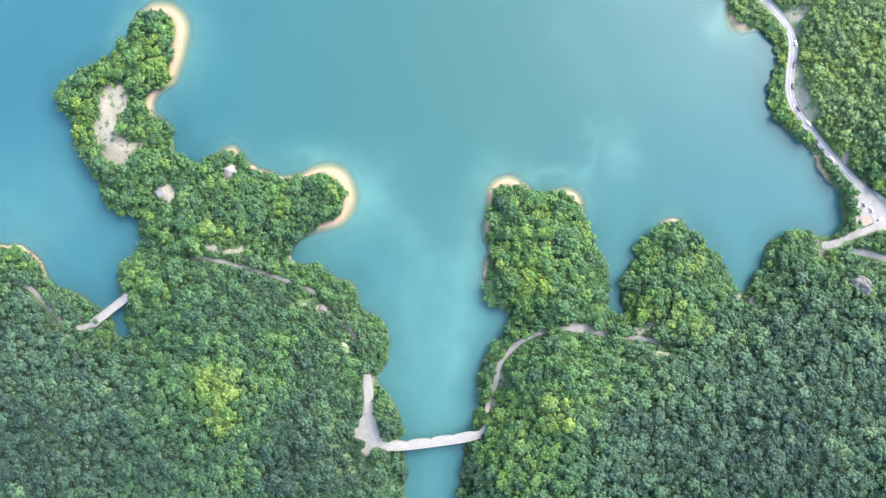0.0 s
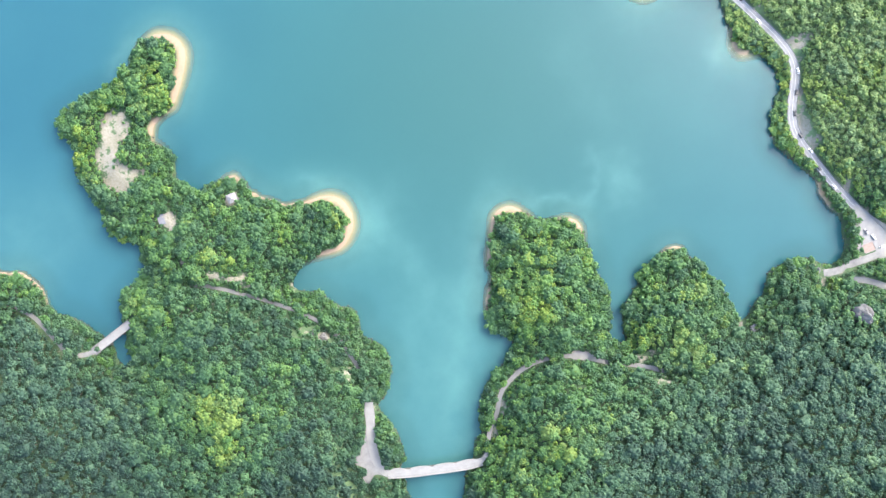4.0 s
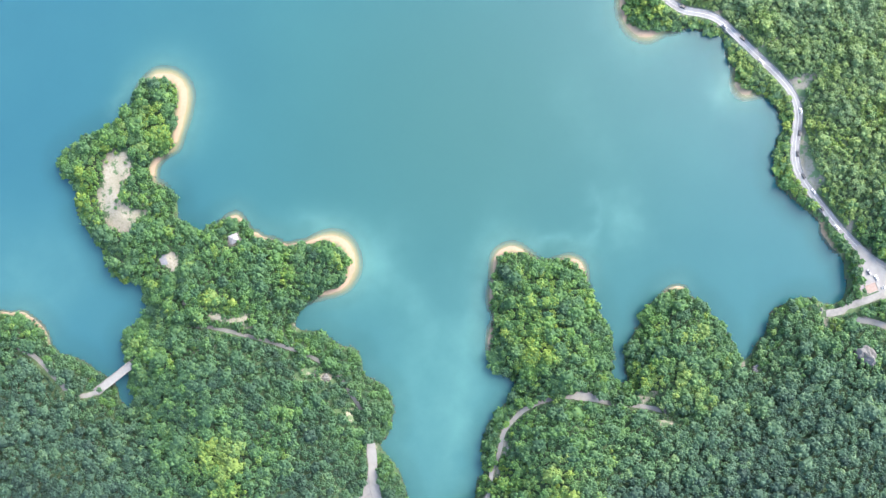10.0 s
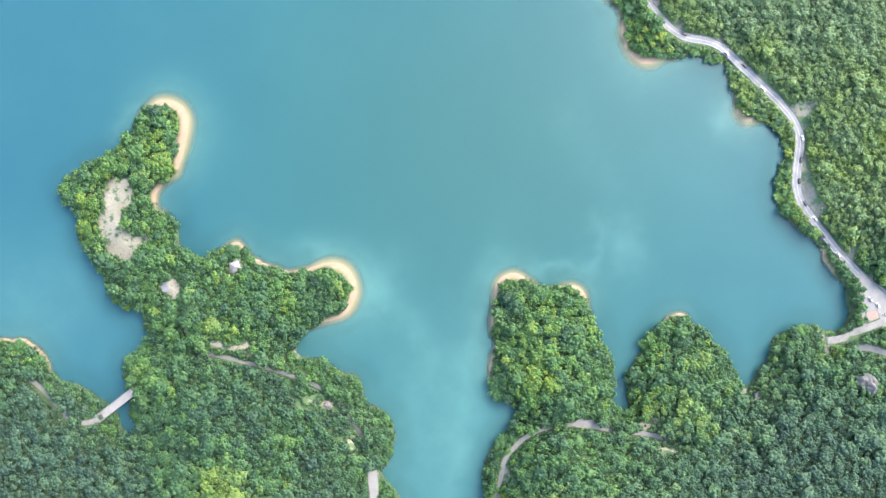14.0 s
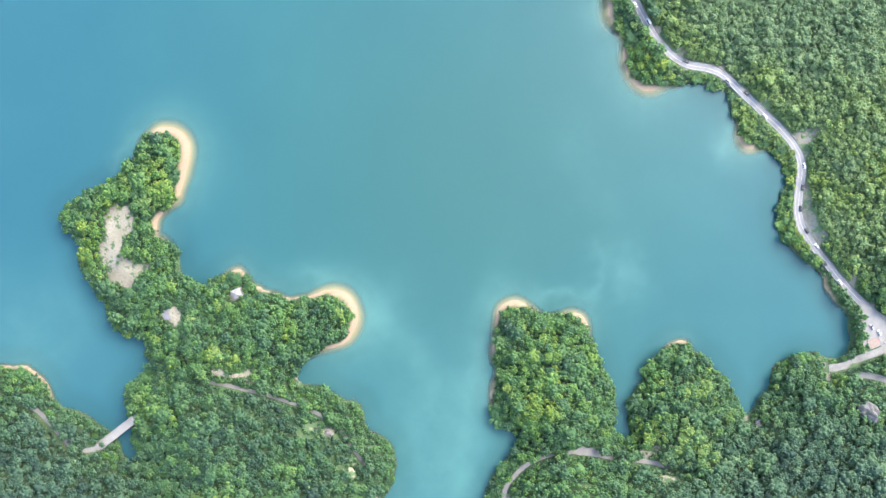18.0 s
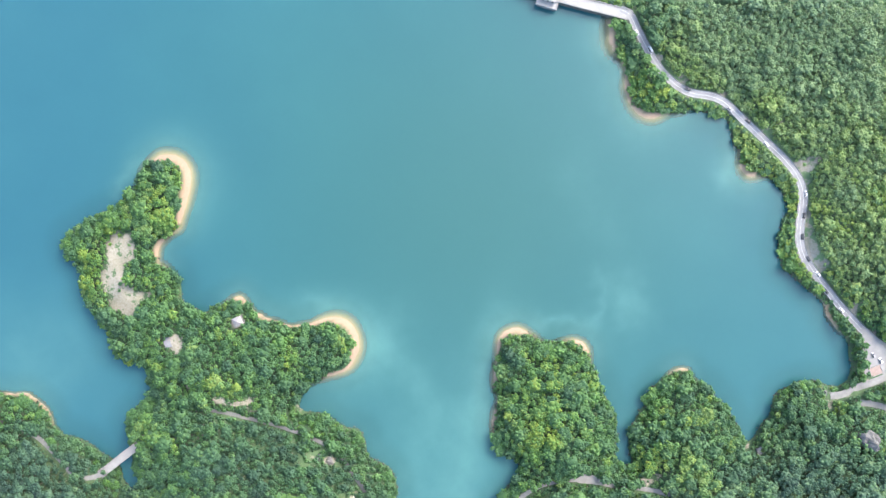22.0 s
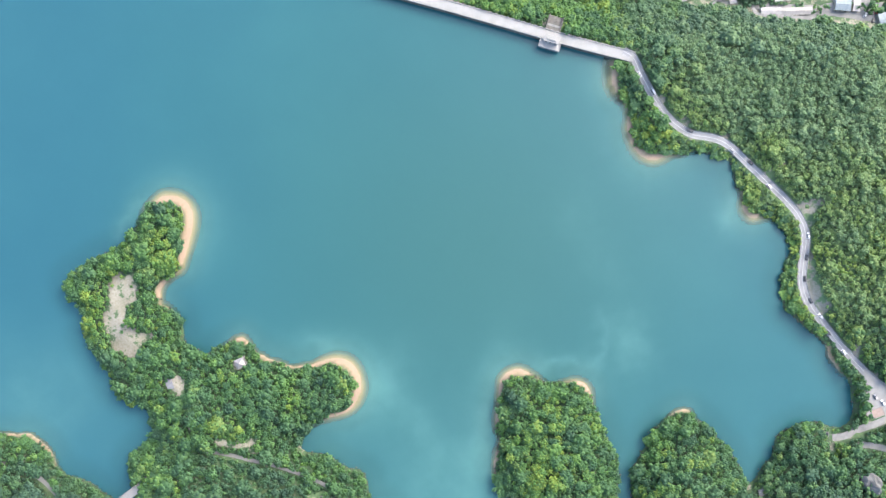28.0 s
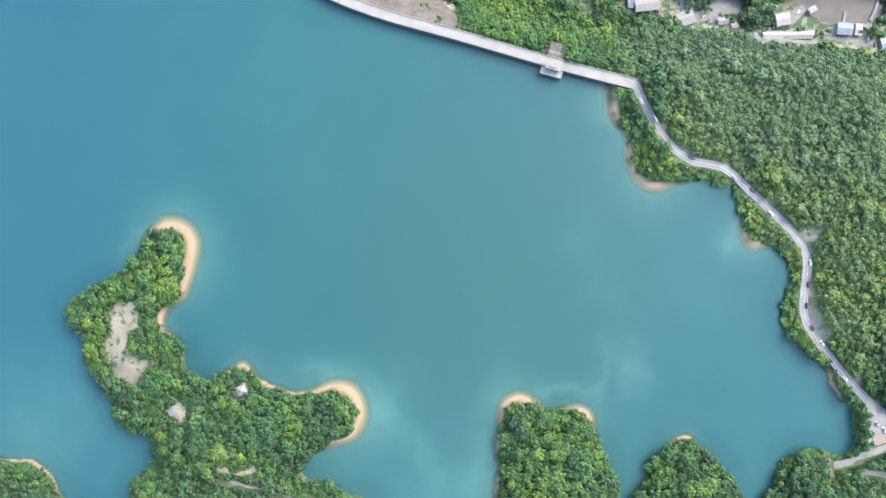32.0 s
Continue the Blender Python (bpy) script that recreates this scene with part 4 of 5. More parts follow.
def crown_form(rng, clumps, leaves):
    """One crown of radius 1: a dome of many small uneven leaf clumps, with loose sprays of leaves standing out of it."""
    lump = OCTA_V * (1 + rng.uniform(-0.15, 0.15, (len(OCTA_V), 1))) * np.array((0.86, 0.86, 0.55))
    verts, faces, spots, base = [lump], [OCTA_F], [], len(lump)
    bend, lobes = rng.uniform(0, 6.283), rng.integers(2, 5)
    for k in range(clumps):
        a, up = k * 2.39996 + rng.uniform(-0.4, 0.4), np.clip(1.0 - 1.15 * (k + 0.5) / clumps + rng.uniform(-0.1, 0.1), -0.2, 1)
        reach = (0.66 + 0.16 * np.sin(lobes * a + bend)) * np.sqrt(1 - up * up) + rng.uniform(-0.06, 0.08)
        at = np.array((reach * np.cos(a), reach * np.sin(a), 0.62 * up + rng.uniform(-0.12, 0.16)))
        size = rng.uniform(0.15, 0.31)
        verts.append((OCTA_V * (1 + rng.uniform(-0.3, 0.3, (6, 1)))) @ turned(rng) * size * np.array((1.1, 1.1, 0.8)) + at)
        faces.append(OCTA_F + base)
        base += 6
        spots.append((at, size))
    for k in range(leaves):
        at, size = spots[rng.integers(len(spots))]
        way = rng.normal(0, 1, 3) + np.array((0, 0, 0.5)) + at * 0.8
        way /= np.linalg.norm(way)
        face = way + rng.normal(0, 0.45, 3) + np.array((0, 0, 0.9))
        u = np.cross(face / np.linalg.norm(face), rng.normal(0, 1, 3))
        u /= np.linalg.norm(u)
        v = np.cross(face / np.linalg.norm(face), u)
        spot, s, w = at + way * size * rng.uniform(0.75, 1.3), rng.uniform(0.13, 0.26), rng.uniform(0.045, 0.09)
        verts.append(np.array((spot - u * s, spot - v * w, spot + u * s, spot + v * w)))
        faces.append(np.array(((0, 1, 2), (0, 2, 3))) + base)
        base += 4
    return np.vstack(verts), np.vstack(faces)


rng = np.random.default_rng(11)
FORMS = [crown_form(rng, 12, 15) for _ in range(22)]
SHRUBS = [crown_form(rng, 7, 11) for _ in range(14)]
SPACING = 4.15
gx, gy = np.meshgrid(np.arange(-352, 353, SPACING), np.arange(-208, 384, SPACING * 0.92))
gx = gx + (np.arange(gx.shape[0]) % 2)[:, None] * SPACING / 2
tx = (gx + rng.uniform(-1.55, 1.55, gx.shape)).ravel()
ty = (gy + rng.uniform(-1.55, 1.55, gy.shape)).ravel()
size = np.clip(rng.lognormal(-0.05, 0.40, tx.shape), 0.6, 2.2) * 3.15

inland = np.where(sample(LAND.astype(float), tx, ty) > 0.6, sample(SHORE_D, tx, ty), -1)
keep_tree = (inland > 0.12 * size - 0.1 + sample(BEACH_WIDTH, tx, ty) * 0.9) & (sample(CLEAR, tx, ty) > 0.35 * size) & (sample(OPEN, tx, ty) < 0.5)
keep_tree &= ~((sample(NORTH, tx, ty) > -1.5) & (sample(NORTH, tx, ty) < 8.5 + 0.3 * size) & (tx < 122))
keep_tree &= rng.uniform(0, 1, tx.shape) > scrub_share(tx, ty)
tx, ty, size, inland = tx[keep_tree], ty[keep_tree], size[keep_tree], inland[keep_tree]

# shrubs close the edge of the woods along shores, tracks and clearings
bx, by = np.meshgrid(np.arange(-348, 349, 2.3), np.arange(-215, 385, 2.3))
bx, by = (bx + rng.uniform(-0.9, 0.9, bx.shape)).ravel(), (by + rng.uniform(-0.9, 0.9, by.shape)).ravel()
bsize = rng.uniform(1.2, 2.2, bx.shape)
binland = np.where(sample(LAND.astype(float), bx, by) > 0.6, sample(SHORE_D, bx, by), -1)
bclear, bbare, bnorth, bbeach = sample(CLEAR, bx, by), sample(BARE, bx, by), sample(NORTH, bx, by), sample(BEACH_WIDTH, bx, by)
edge = ((binland < 5.5 + bbeach) | (bclear < 3.5) | (bbare > 0.02)) & (binland > 0.1 * bsize - 0.1 + bbeach * 0.85) & (bclear > 0.5 * bsize)
edge &= ~((bbare > 0.1) & (by > 326) & (bx > 185))
edge &= (bbare < np.where(rng.uniform(0, 1, bx.shape) < 0.05, 1.0, 0.42)) & ~((bnorth > -1.5) & (bnorth < 10) & (bx < 122))
bx, by, bsize, binland = bx[edge], by[edge], bsize[edge], binland[edge]

# the scrub itself: small close-set bushes
sx, sy = np.meshgrid(np.arange(150, 348, 2.5), np.arange(55, 345, 2.35))
sx, sy = (sx + (np.arange(sx.shape[0]) % 2)[:, None] * 1.6 + rng.uniform(-1.0, 1.0, sx.shape)).ravel(), (sy + rng.uniform(-1.0, 1.0, sy.shape)).ravel()
ssize = np.clip(rng.lognormal(0.0, 0.25, sx.shape), 0.7, 1.7) * 1.95
fits = (rng.uniform(0, 1, sx.shape) < scrub_share(sx, sy)) & (sample(CLEAR, sx, sy) > 0.5 * ssize) & (sample(BARE, sx, sy) < 0.25) & (sample(LAND.astype(float), sx, sy) > 0.9)
bx, by, bsize = np.concatenate((bx, sx[fits])), np.concatenate((by, sy[fits])), np.concatenate((bsize, ssize[fits]))
binland = np.concatenate((binland, sample(SHORE_D, sx[fits], sy[fits])))

# understory fills the holes that the crowns leave open
covered = np.zeros(MX.shape, bool)
for x, y, reach in zip(np.concatenate((tx, bx)), np.concatenate((ty, by)), np.concatenate((size, bsize)) * 0.8):
    i0, i1, j0, j1 = *np.searchsorted(GX, (x - reach, x + reach)), *np.searchsorted(GY, (y - reach, y + reach))
    covered[j0:j1, i0:i1] |= np.hypot(MX[j0:j1, i0:i1] - x, MY[j0:j1, i0:i1] - y) < reach
gap = ~covered & LAND & (SHORE_D > 2.0 + BEACH_WIDTH) & (CLEAR > 1.2) & (BARE < 0.2) & (np.abs(MX) < 350) & (MY > -215) & (MY < 385) & ~((NORTH > -1.5) & (NORTH < 10) & (MX < 122))
bx, by = np.concatenate((bx, MX[gap] + rng.uniform(-0.5, 0.5, gap.sum()))), np.concatenate((by, MY[gap] + rng.uniform(-0.5, 0.5, gap.sum())))
bsize, binland = np.concatenate((bsize, rng.uniform(1.5, 2.4, gap.sum()))), np.concatenate((binland, SHORE_D[gap]))
filler = np.concatenate((np.zeros(len(tx) + len(bx) - int(gap.sum()), bool), np.ones(int(gap.sum()), bool)))
shrub_count = len(bx)
is_shrub = np.concatenate((np.zeros(len(tx), bool), np.ones(shrub_count, bool)))
tx, ty, size, inland = (np.concatenate(pair) for pair in ((tx, bx), (ty, by), (size, bsize), (inland, binland)))
tz = sample(HEIGHT, tx, ty)
shrub = smooth(10, 3, sample(SHORE_D, tx, ty)) * 0.18
tall = np.where(is_shrub, size * rng.uniform(1.1, 1.7, tx.shape) + 1.6 * filler, (size * rng.uniform(0.55, 0.85, tx.shape) + 4.8) * (1 - shrub))
scrub = (tx > 125) & (ty > 40) & (sample(NORTH, tx, ty) < 60)  # low even scrub on the hill above the coast road
tall = np.where(scrub & ~is_shrub, 0.6 * tall + 2.2, tall + np.where(scrub & is_shrub & ~filler, rng.normal(0.4, 0.3, tx.shape), 0.0))
tall = np.maximum(tall + np.where(is_shrub, 0.0, rng.normal(0, 0.8, tx.shape)), 1.2)
# trees kept low along the north-east shore so their shade spares the sand
tall *= 1 - 0.62 * ((tx > 105) & (ty > 100)) * smooth(20, 9, sample(SHORE_D, tx, ty))

# bright young stands, darker where negative: x, y, radius, amount
STANDS_WEST = [(-261.3, 94.9, 38, 0.24), (-210.8, 145.3, 25, 0.22), (-154.0, -97.0, 14, 0.9), (-150.9, -124.5, 12, 0.7), (-169.1, -88.2, 8, 0.4),
    (-139.2, -151.8, 9, 0.4), (-110.7, -99.8, 9, 0.3), (-87.1, -115.5, 7, 0.3), (290.2, -8.5, 3, 0.7), (236.6, -45.0, 7, 0.35),
    (163.6, -51.0, 18, 0.3), (71.7, -28.6, 16, 0.18), (229.2, -26.8, 10, 0.25), (-103.3, -155.6, 25, -0.15), (-217.7, -155.5, 30, -0.12),
    (-56.0, -163.5, 20, -0.15), (78, -10, 10, 0.3), (58, -28, 16, 0.24), (75, 10, 40, 0.1), (85, 20, 18, 0.05)]
STANDS_MIXED = [(175, -55, 18, 0.2), (-165, 10, 14, 0.18), (200, 245, 40, 0.18), (193, 262, 18, 0.35), (240, 232, 20, 0.25), (-95, -145, 34, -0.28),
    # the first two put the hill's shaded north slope into leaf tint
    (-150, -48, 40, -0.18), (-110, -40, 30, -0.12), (-310, -70, 45, -0.15), (-250, -60, 20, -0.1), (260, 240, 40, 0.08), (300, 130, 40, 0.2),
    (290, 200, 50, 0.12), (300, -150, 22, 0.28), (250, -170, 70, -0.18), (81.4, -116.2, 13, 0.32), (285.2, -142.6, 9, 0.4), (304.5, -129.3, 6, 0.35),
    (50.6, -139.9, 11, 0.28), (177.1, -151.8, 10, 0.2)]
STANDS_SHORE = [(-225, -35, 28, 0.12), (40, -125, 20, 0.2), (62, -152, 22, 0.16), (145, 305, 34, 0.1), (200, 190, 30, 0.15), (178, 262, 16, 0.3)]
# the third entry puts the hazy corner vignette into leaf tint
STANDS_EAST = [(238.5, -105.3, 14, -0.15), (-300, -150, 60, -0.08), (-291.0, -130.7, 40, -0.2), (-210, 130, 20, 0.14), (95, -125, 24, 0.14),
    (110, 345, 18, 0.08), (60, 345, 26, 0.1), (30, 352, 20, 0.2), (138.4, 242.5, 24, 0.2), (289.9, 242.7, 45, 0.2), (227.3, 250.8, 30, 0.12),
    (-85, -105, 32, -0.16), (-95, -60, 22, -0.12), (45, 5, 18, 0.08), (230, 150, 110, 0.22), (300, 240, 90, 0.06), (-60, -40, 16, -0.1),
    (330, 250, 40, 0.10), (265, 185, 60, 0.10), (225, 262, 40, 0.10)]
# duller woods, partly haze put into bluish-green leaf colour: x, y, radius, amount
DULL = [(232.8, 308.8, 60, 0.45), (289.2, 284.2, 60, 0.45), (176, 321.8, 40, 0.25), (-300, -125, 75, 0.8), (230, -110, 75, 0.8), (310, -90, 70, 0.8), (150, 310, 40, 0.35), (250, 300, 60, 0.3), (330, 220, 60, 0.15), (-90, -100, 30, 0.4), (-95, -145, 34, 0.5), (-150, -45, 40, 0.4), (-310, -60, 45, 0.5), (-60, -60, 26, 0.3), (140, -140, 50, 0.6), (-240, -110, 40, 0.5)]
# southern woods are darkened in tint, partly for the lens vignette
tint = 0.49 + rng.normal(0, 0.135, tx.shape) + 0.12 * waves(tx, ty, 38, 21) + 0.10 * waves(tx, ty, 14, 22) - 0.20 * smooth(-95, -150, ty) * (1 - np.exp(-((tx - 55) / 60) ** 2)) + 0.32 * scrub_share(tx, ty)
for x, y, r, amount in (*STANDS_WEST, *STANDS_MIXED, *STANDS_SHORE, *STANDS_EAST):
    tint += amount * (1.15 if amount > 0 else 1.0) * np.exp(-((tx - x) ** 2 + (ty - y) ** 2) / r ** 2) * rng.uniform(0.4, 1.3, tx.shape)
cool = 0.02 + 0.25 * np.clip(rng.normal(0.2, 0.6, tx.shape), 0, 1) + 0.22 * waves(tx, ty, 45, 23) + 0.15 * waves(tx, ty, 16, 24)
for x, y, r, amount in DULL:
    cool += amount * np.exp(-((tx - x) ** 2 + (ty - y) ** 2) / r ** 2)
# haze on the scrub hill goes into the bluish tone, with the dull south
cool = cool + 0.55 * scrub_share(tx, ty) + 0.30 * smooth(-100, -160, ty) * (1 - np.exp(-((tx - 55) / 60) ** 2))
cool = np.clip(cool - 0.6 * (sample(NORTH, tx, ty) > 0) * (tx < 125), 0, 1)
tint = np.clip(tint, 0.02, 0.98)


def forest(label, chosen):
    """One stand of trees: crowns in one mesh, trunks in another."""
    ids = np.nonzero(chosen)[0]
    verts, faces, tints, cools, base = [], [], [], [], 0
    for k, (fv, ff) in enumerate(FORMS + SHRUBS):
        if k < len(FORMS):
            mine = ids[(ids % len(FORMS) == k) & ~is_shrub[ids]]
        else:
            mine = ids[(ids % len(SHRUBS) == k - len(FORMS)) & is_shrub[ids]]
        if not len(mine):
            continue
        a = rng.uniform(0, 6.283, len(mine))
        c, s = np.cos(a)[:, None], np.sin(a)[:, None]
        r, h = size[mine][:, None], (tall[mine] * np.where((tx[mine] > 125) & (ty[mine] > 60), 0.17, 0.25))[:, None]
        px = tx[mine][:, None] + r * (fv[:, 0] * c - fv[:, 1] * s)
        py = ty[mine][:, None] + r * (fv[:, 0] * s + fv[:, 1] * c)
        pz = (tz[mine] + tall[mine])[:, None] + h * (fv[:, 2] - 0.6)
        verts.append(np.stack((px, py, pz), 2).reshape(-1, 3))
        faces.append((ff[None] + (np.arange(len(mine)) * len(fv))[:, None, None]).reshape(-1, 3) + base)
        tints.append(np.repeat(tint[mine], len(fv)))
        cools.append(np.repeat(cool[mine], len(fv)))
        base += len(mine) * len(fv)
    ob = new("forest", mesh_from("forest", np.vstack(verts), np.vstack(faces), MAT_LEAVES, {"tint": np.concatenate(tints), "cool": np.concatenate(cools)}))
    tagged(ob, label, "forest", kind="stuff")
    ring = np.array(((1, 0), (-0.5, 0.866), (-0.5, -0.866)))
    ids = ids[~is_shrub[ids]]
    n = len(ids)
    foot = np.concatenate((np.column_stack((tx[ids], ty[ids], tz[ids] - 0.4))[:, None] + np.pad(ring * 0.24, ((0, 0), (0, 1)))[None],
                           np.column_stack((tx[ids], ty[ids], tz[ids] + tall[ids] * 0.75))[:, None] + np.pad(ring * 0.10, ((0, 0), (0, 1)))[None]), 1)
    side = np.array(((0, 1, 4), (0, 4, 3), (1, 2, 5), (1, 5, 4), (2, 0, 3), (2, 3, 5)))
    trunks = new("trunks", mesh_from("trunks", foot.reshape(-1, 3), (side[None] + np.arange(n)[:, None, None] * 6).reshape(-1, 3), MAT_BARK))
    trunks.parent = ob
    tagged(trunks, kind="stuff")
    return ob


# trees that stand free along the shores and clearings are things of their own; the closed woods are stands
free = ~is_shrub & (inland < 9) & (np.abs(tx) < 330) & (ty > -150) & (ty < 300)
lone = np.zeros(len(tx), bool)
lone[rng.permutation(np.nonzero(free)[0])[:290]] = True
woods = ~lone
north_east = (ty > 35) & (tx > 100)
islands = (ty > -62) & (tx > 20) & (tx < 220) & ~north_east
south_east = (tx > -8) & ~north_east & ~islands
peninsula = (ty > -25) & (tx < -8) & (tx > -300)
south_west = ~(north_east | islands | south_east | peninsula)
north = woods & (sample(NORTH, tx, ty) > 0) & (tx < 130)
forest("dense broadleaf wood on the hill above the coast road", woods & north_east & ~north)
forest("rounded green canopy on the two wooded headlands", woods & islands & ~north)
forest("dark dense forest on the southern hills, part vignette in its leaf tint", woods & south_east & ~north)
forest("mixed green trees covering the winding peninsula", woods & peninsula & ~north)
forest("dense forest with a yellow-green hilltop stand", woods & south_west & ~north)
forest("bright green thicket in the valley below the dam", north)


def single_trees():
    patterns = []
    for k in range(8):
        fv, ff = crown_form(rng, 16, 80)
        tree = thing("tree", Matrix(), "round green broadleaf tree at the lake edge", "tree", "trees along the shore")
        crown = new("crown", mesh_from("crown", fv * np.array((2.8, 2.8, 2.5)) + np.array((0, 0, 3.6)), ff, MAT_TREE))
        crown.parent = tree
        bm = bmesh.new()
        bmesh.ops.create_cone(bm, cap_ends=True, segments=7, radius1=0.28, radius2=0.1, depth=4.2, matrix=pose(0, 0, 1.8))
        for j in range(3):
            a = j * 120 + k * 20
            bmesh.ops.create_cone(bm, cap_ends=True, segments=5, radius1=0.11, radius2=0.04, depth=2.2, matrix=pose(0, 0, 2.6) @ pose(0, 0, 0, 0, 0, a) @ pose(0.7, 0, 0.5, 0, 48, 0))
        part("trunk", bm, MAT_BARK, tree)
        patterns.append(tree)
    for n, i in enumerate(np.nonzero(lone)[0]):
        scale = size[i] / 2.8
        m = pose(tx[i], ty[i], tz[i] - 0.1, 0, 0, rng.uniform(0, 360))
        pattern = patterns[n % len(patterns)]
        ob = pattern if n < len(patterns) else copy_thing(pattern, m)
        ob.matrix_basis = m @ Matrix.Diagonal((scale, scale, min(tall[i] / 6.0, 1.2), 1))


single_trees()


# ---- the village below the dam ----
def ground_at(x, y):
    return float(sample(HEIGHT, np.array([float(x)]), np.array([float(y)]))[0])


def house(x, y, length, width, turn, roof, label, height=3.6, gable=1.0, floor=None):
    """A small building with walls, windows, a door and a ribbed pitched roof."""
    base = ground_at(x, y) if floor is None else floor
    ob = thing("house", pose(x, y, base, 0, 0, turn), label, "house", "buildings below the dam")
    wall = part("wall", box(length - 0.8, width - 0.8, height + 1.0, 0, 0, -1.0), MAT_WALL, ob)
    bm = bmesh.new()
    half, rise = width / 2, gable
    for side in (-1, 1):
        p = [bm.verts.new(v) for v in ((-length / 2, 0, height + rise), (length / 2, 0, height + rise), (length / 2, side * half, height), (-length / 2, side * half, height),
                                       (-length / 2, 0, height + rise - 0.2), (length / 2, 0, height + rise - 0.2), (length / 2, side * half, height - 0.2), (-length / 2, side * half, height - 0.2))]
        for f in ((0, 1, 2, 3), (7, 6, 5, 4), (0, 4, 5, 1), (1, 5, 6, 2), (2, 6, 7, 3), (3, 7, 4, 0)):
            bm.faces.new([p[k] for k in f])
    top = part("roof", bm, roof, ob)
    part("ridge", box(length + 0.1, 0.45, 0.18, 0, 0, height + rise - 0.05), roof, top)
    ribs = max(3, int(length / 2.2))
    slope = math.degrees(math.atan2(rise, half))
    for k in range(ribs + 1):
        for side in (-1, 1):
            rib = part("rib", box(0.12, math.hypot(half, rise), 0.1), roof, top)
            rib.matrix_local = pose(-length / 2 + 0.1 + k * (length - 0.2) / ribs, side * half / 2, height + rise / 2, -side * slope)
    for k in range(max(1, int(length / 4))):
        for side in (-1, 1):
            window = part("window", box(1.2, 0.1, 1.1, -length / 2 + 2 + k * 4, side * (width / 2 - 0.4), 1.2), MAT_GLASS, wall)
    part("door", box(0.1, 1.0, 2.1, length / 2 - 0.38, 0, 0), MAT_BARK, wall)
    return ob


house(191.8, 352.6, 15, 12, 20, MAT_ROOF_WHITE, "white sheet-roofed house at the wood's edge")
house(222.6, 350.4, 9, 6, 12, MAT_ROOF_WHITE, "small house with a bright white roof")
house(214.8, 342.4, 5, 4.6, 12, MAT_ROOF_WHITE, "little white-roofed hut beside the lane", 2.8, 0.5)
house(232.5, 347.2, 5.5, 4.5, 10, MAT_ROOF_GREY, "little grey-roofed hut beside the lane", 2.8, 0.5)
house(259.8, 361.2, 15, 8, -12, MAT_ROOF_BLUE, "low house under a faded blue roof")
house(272.1, 351.9, 12, 10, 8, MAT_ROOF_GREY, "grey flat-pitched house among trees", 4.2, 0.7)
house(284.4, 338.5, 27, 6.2, 2, MAT_ROOF_WHITE, "long low shed with a white roof", 3.4, 0.6)
house(262.9, 338.0, 17, 6.0, 2, MAT_ROOF_GREY, "long weathered shed with a grey roof", 3.2, 0.6)
house(323.5, 344.2, 13, 10, -4, MAT_ROOF_BLUE, "yard building with a bright blue roof", 4.0, 0.8)
house(335.2, 343.8, 6, 10, -4, MAT_ROOF_GREY, "small grey annexe in the yard", 3.4, 0.6)
house(159.5, 363.6, 20, 11, 6, MAT_ROOF_WHITE, "large pale-roofed building below the dam", 4.4, 1.0)
house(146.9, 365.4, 6, 9, 6, MAT_ROOF_BLUE, "pale teal-roofed lean-to below the dam", 3.2, 0.5)
house(121.9, 364.2, 8, 9, 10, MAT_ROOF_GREEN, "yellow-green roofed store on the slope", 3.2, 0.6)
house(357.4, 331.8, 8, 12, 12, MAT_ROOF_BLUE, "teal-roofed house beside the yard", 3.6, 0.8)
house(297.1, 360.4, 7, 5, 30, MAT_ROOF_GREY, "small grey shed by the yard", 2.8, 0.5)


def wall_run(points, width, top, deep, mat, name, label):
    line = finer(points, 2.0)
    z = sample(HEIGHT, line[:, 0], line[:, 1])
    ob = thing(name, Matrix(), label, name.replace("_", " "), kind="structure")
    part("coping", ribbon(np.column_stack((line, z + top)), width, top + deep), mat, ob)
    return ob


wall_run([(249.8, 342.3), (250.4, 332.0), (275.3, 333.5), (300.6, 331.8)], 3.0, 0.8, 1.5, MAT_CONCRETE, "retaining_wall", "grey concrete terrace wall round a long shed")
wall_run([(353.4, 370.6), (349.9, 360.4), (346.2, 352.0)], 2.4, 1.2, 1.5, MAT_CONCRETE, "yard_wall", "pale concrete wall across the yard")
wall_run([(325.5, 359.3), (323.8, 350.0)], 2.4, 1.0, 1.5, MAT_CONCRETE, "yard_wall", "short pale concrete wall in the yard")
wall_run([(-1.9, 358.0), (-0.5, 349.4)], 1.6, 0.8, 1.5, MAT_CONCRETE, "stair_wall", "pale wall beside the dam's stepped slope")
wall_run([(196.1, 370.0), (204.7, 358.9), (221.2, 345.9), (237.6, 345.0)], 4.5, 0.12, 0.6, MAT_LANE, "lane", "pale village lane between small houses")
wall_run([(233.5, 371.1), (234.2, 359.0), (235.3, 346.0)], 5.0, 0.12, 0.6, MAT_LANE, "lane", "pale concrete lane running to the houses")

MAT_TARMAC = mottled("grey_brown_tarmac", (0.085, 0.08, 0.074), (0.115, 0.108, 0.10), 0.08, 0.9, fine=1.5)


def yard(points, label, mat=MAT_CONCRETE, lift=0.5):
    outline = [tuple(p) for p in points]
    cx, cy = np.mean(outline, axis=0)
    ob = thing("pavement", Matrix(), label, "pavement", kind="structure")
    part("slab", flat_shape(outline, ground_at(cx, cy) + lift, 3.5), mat, ob)


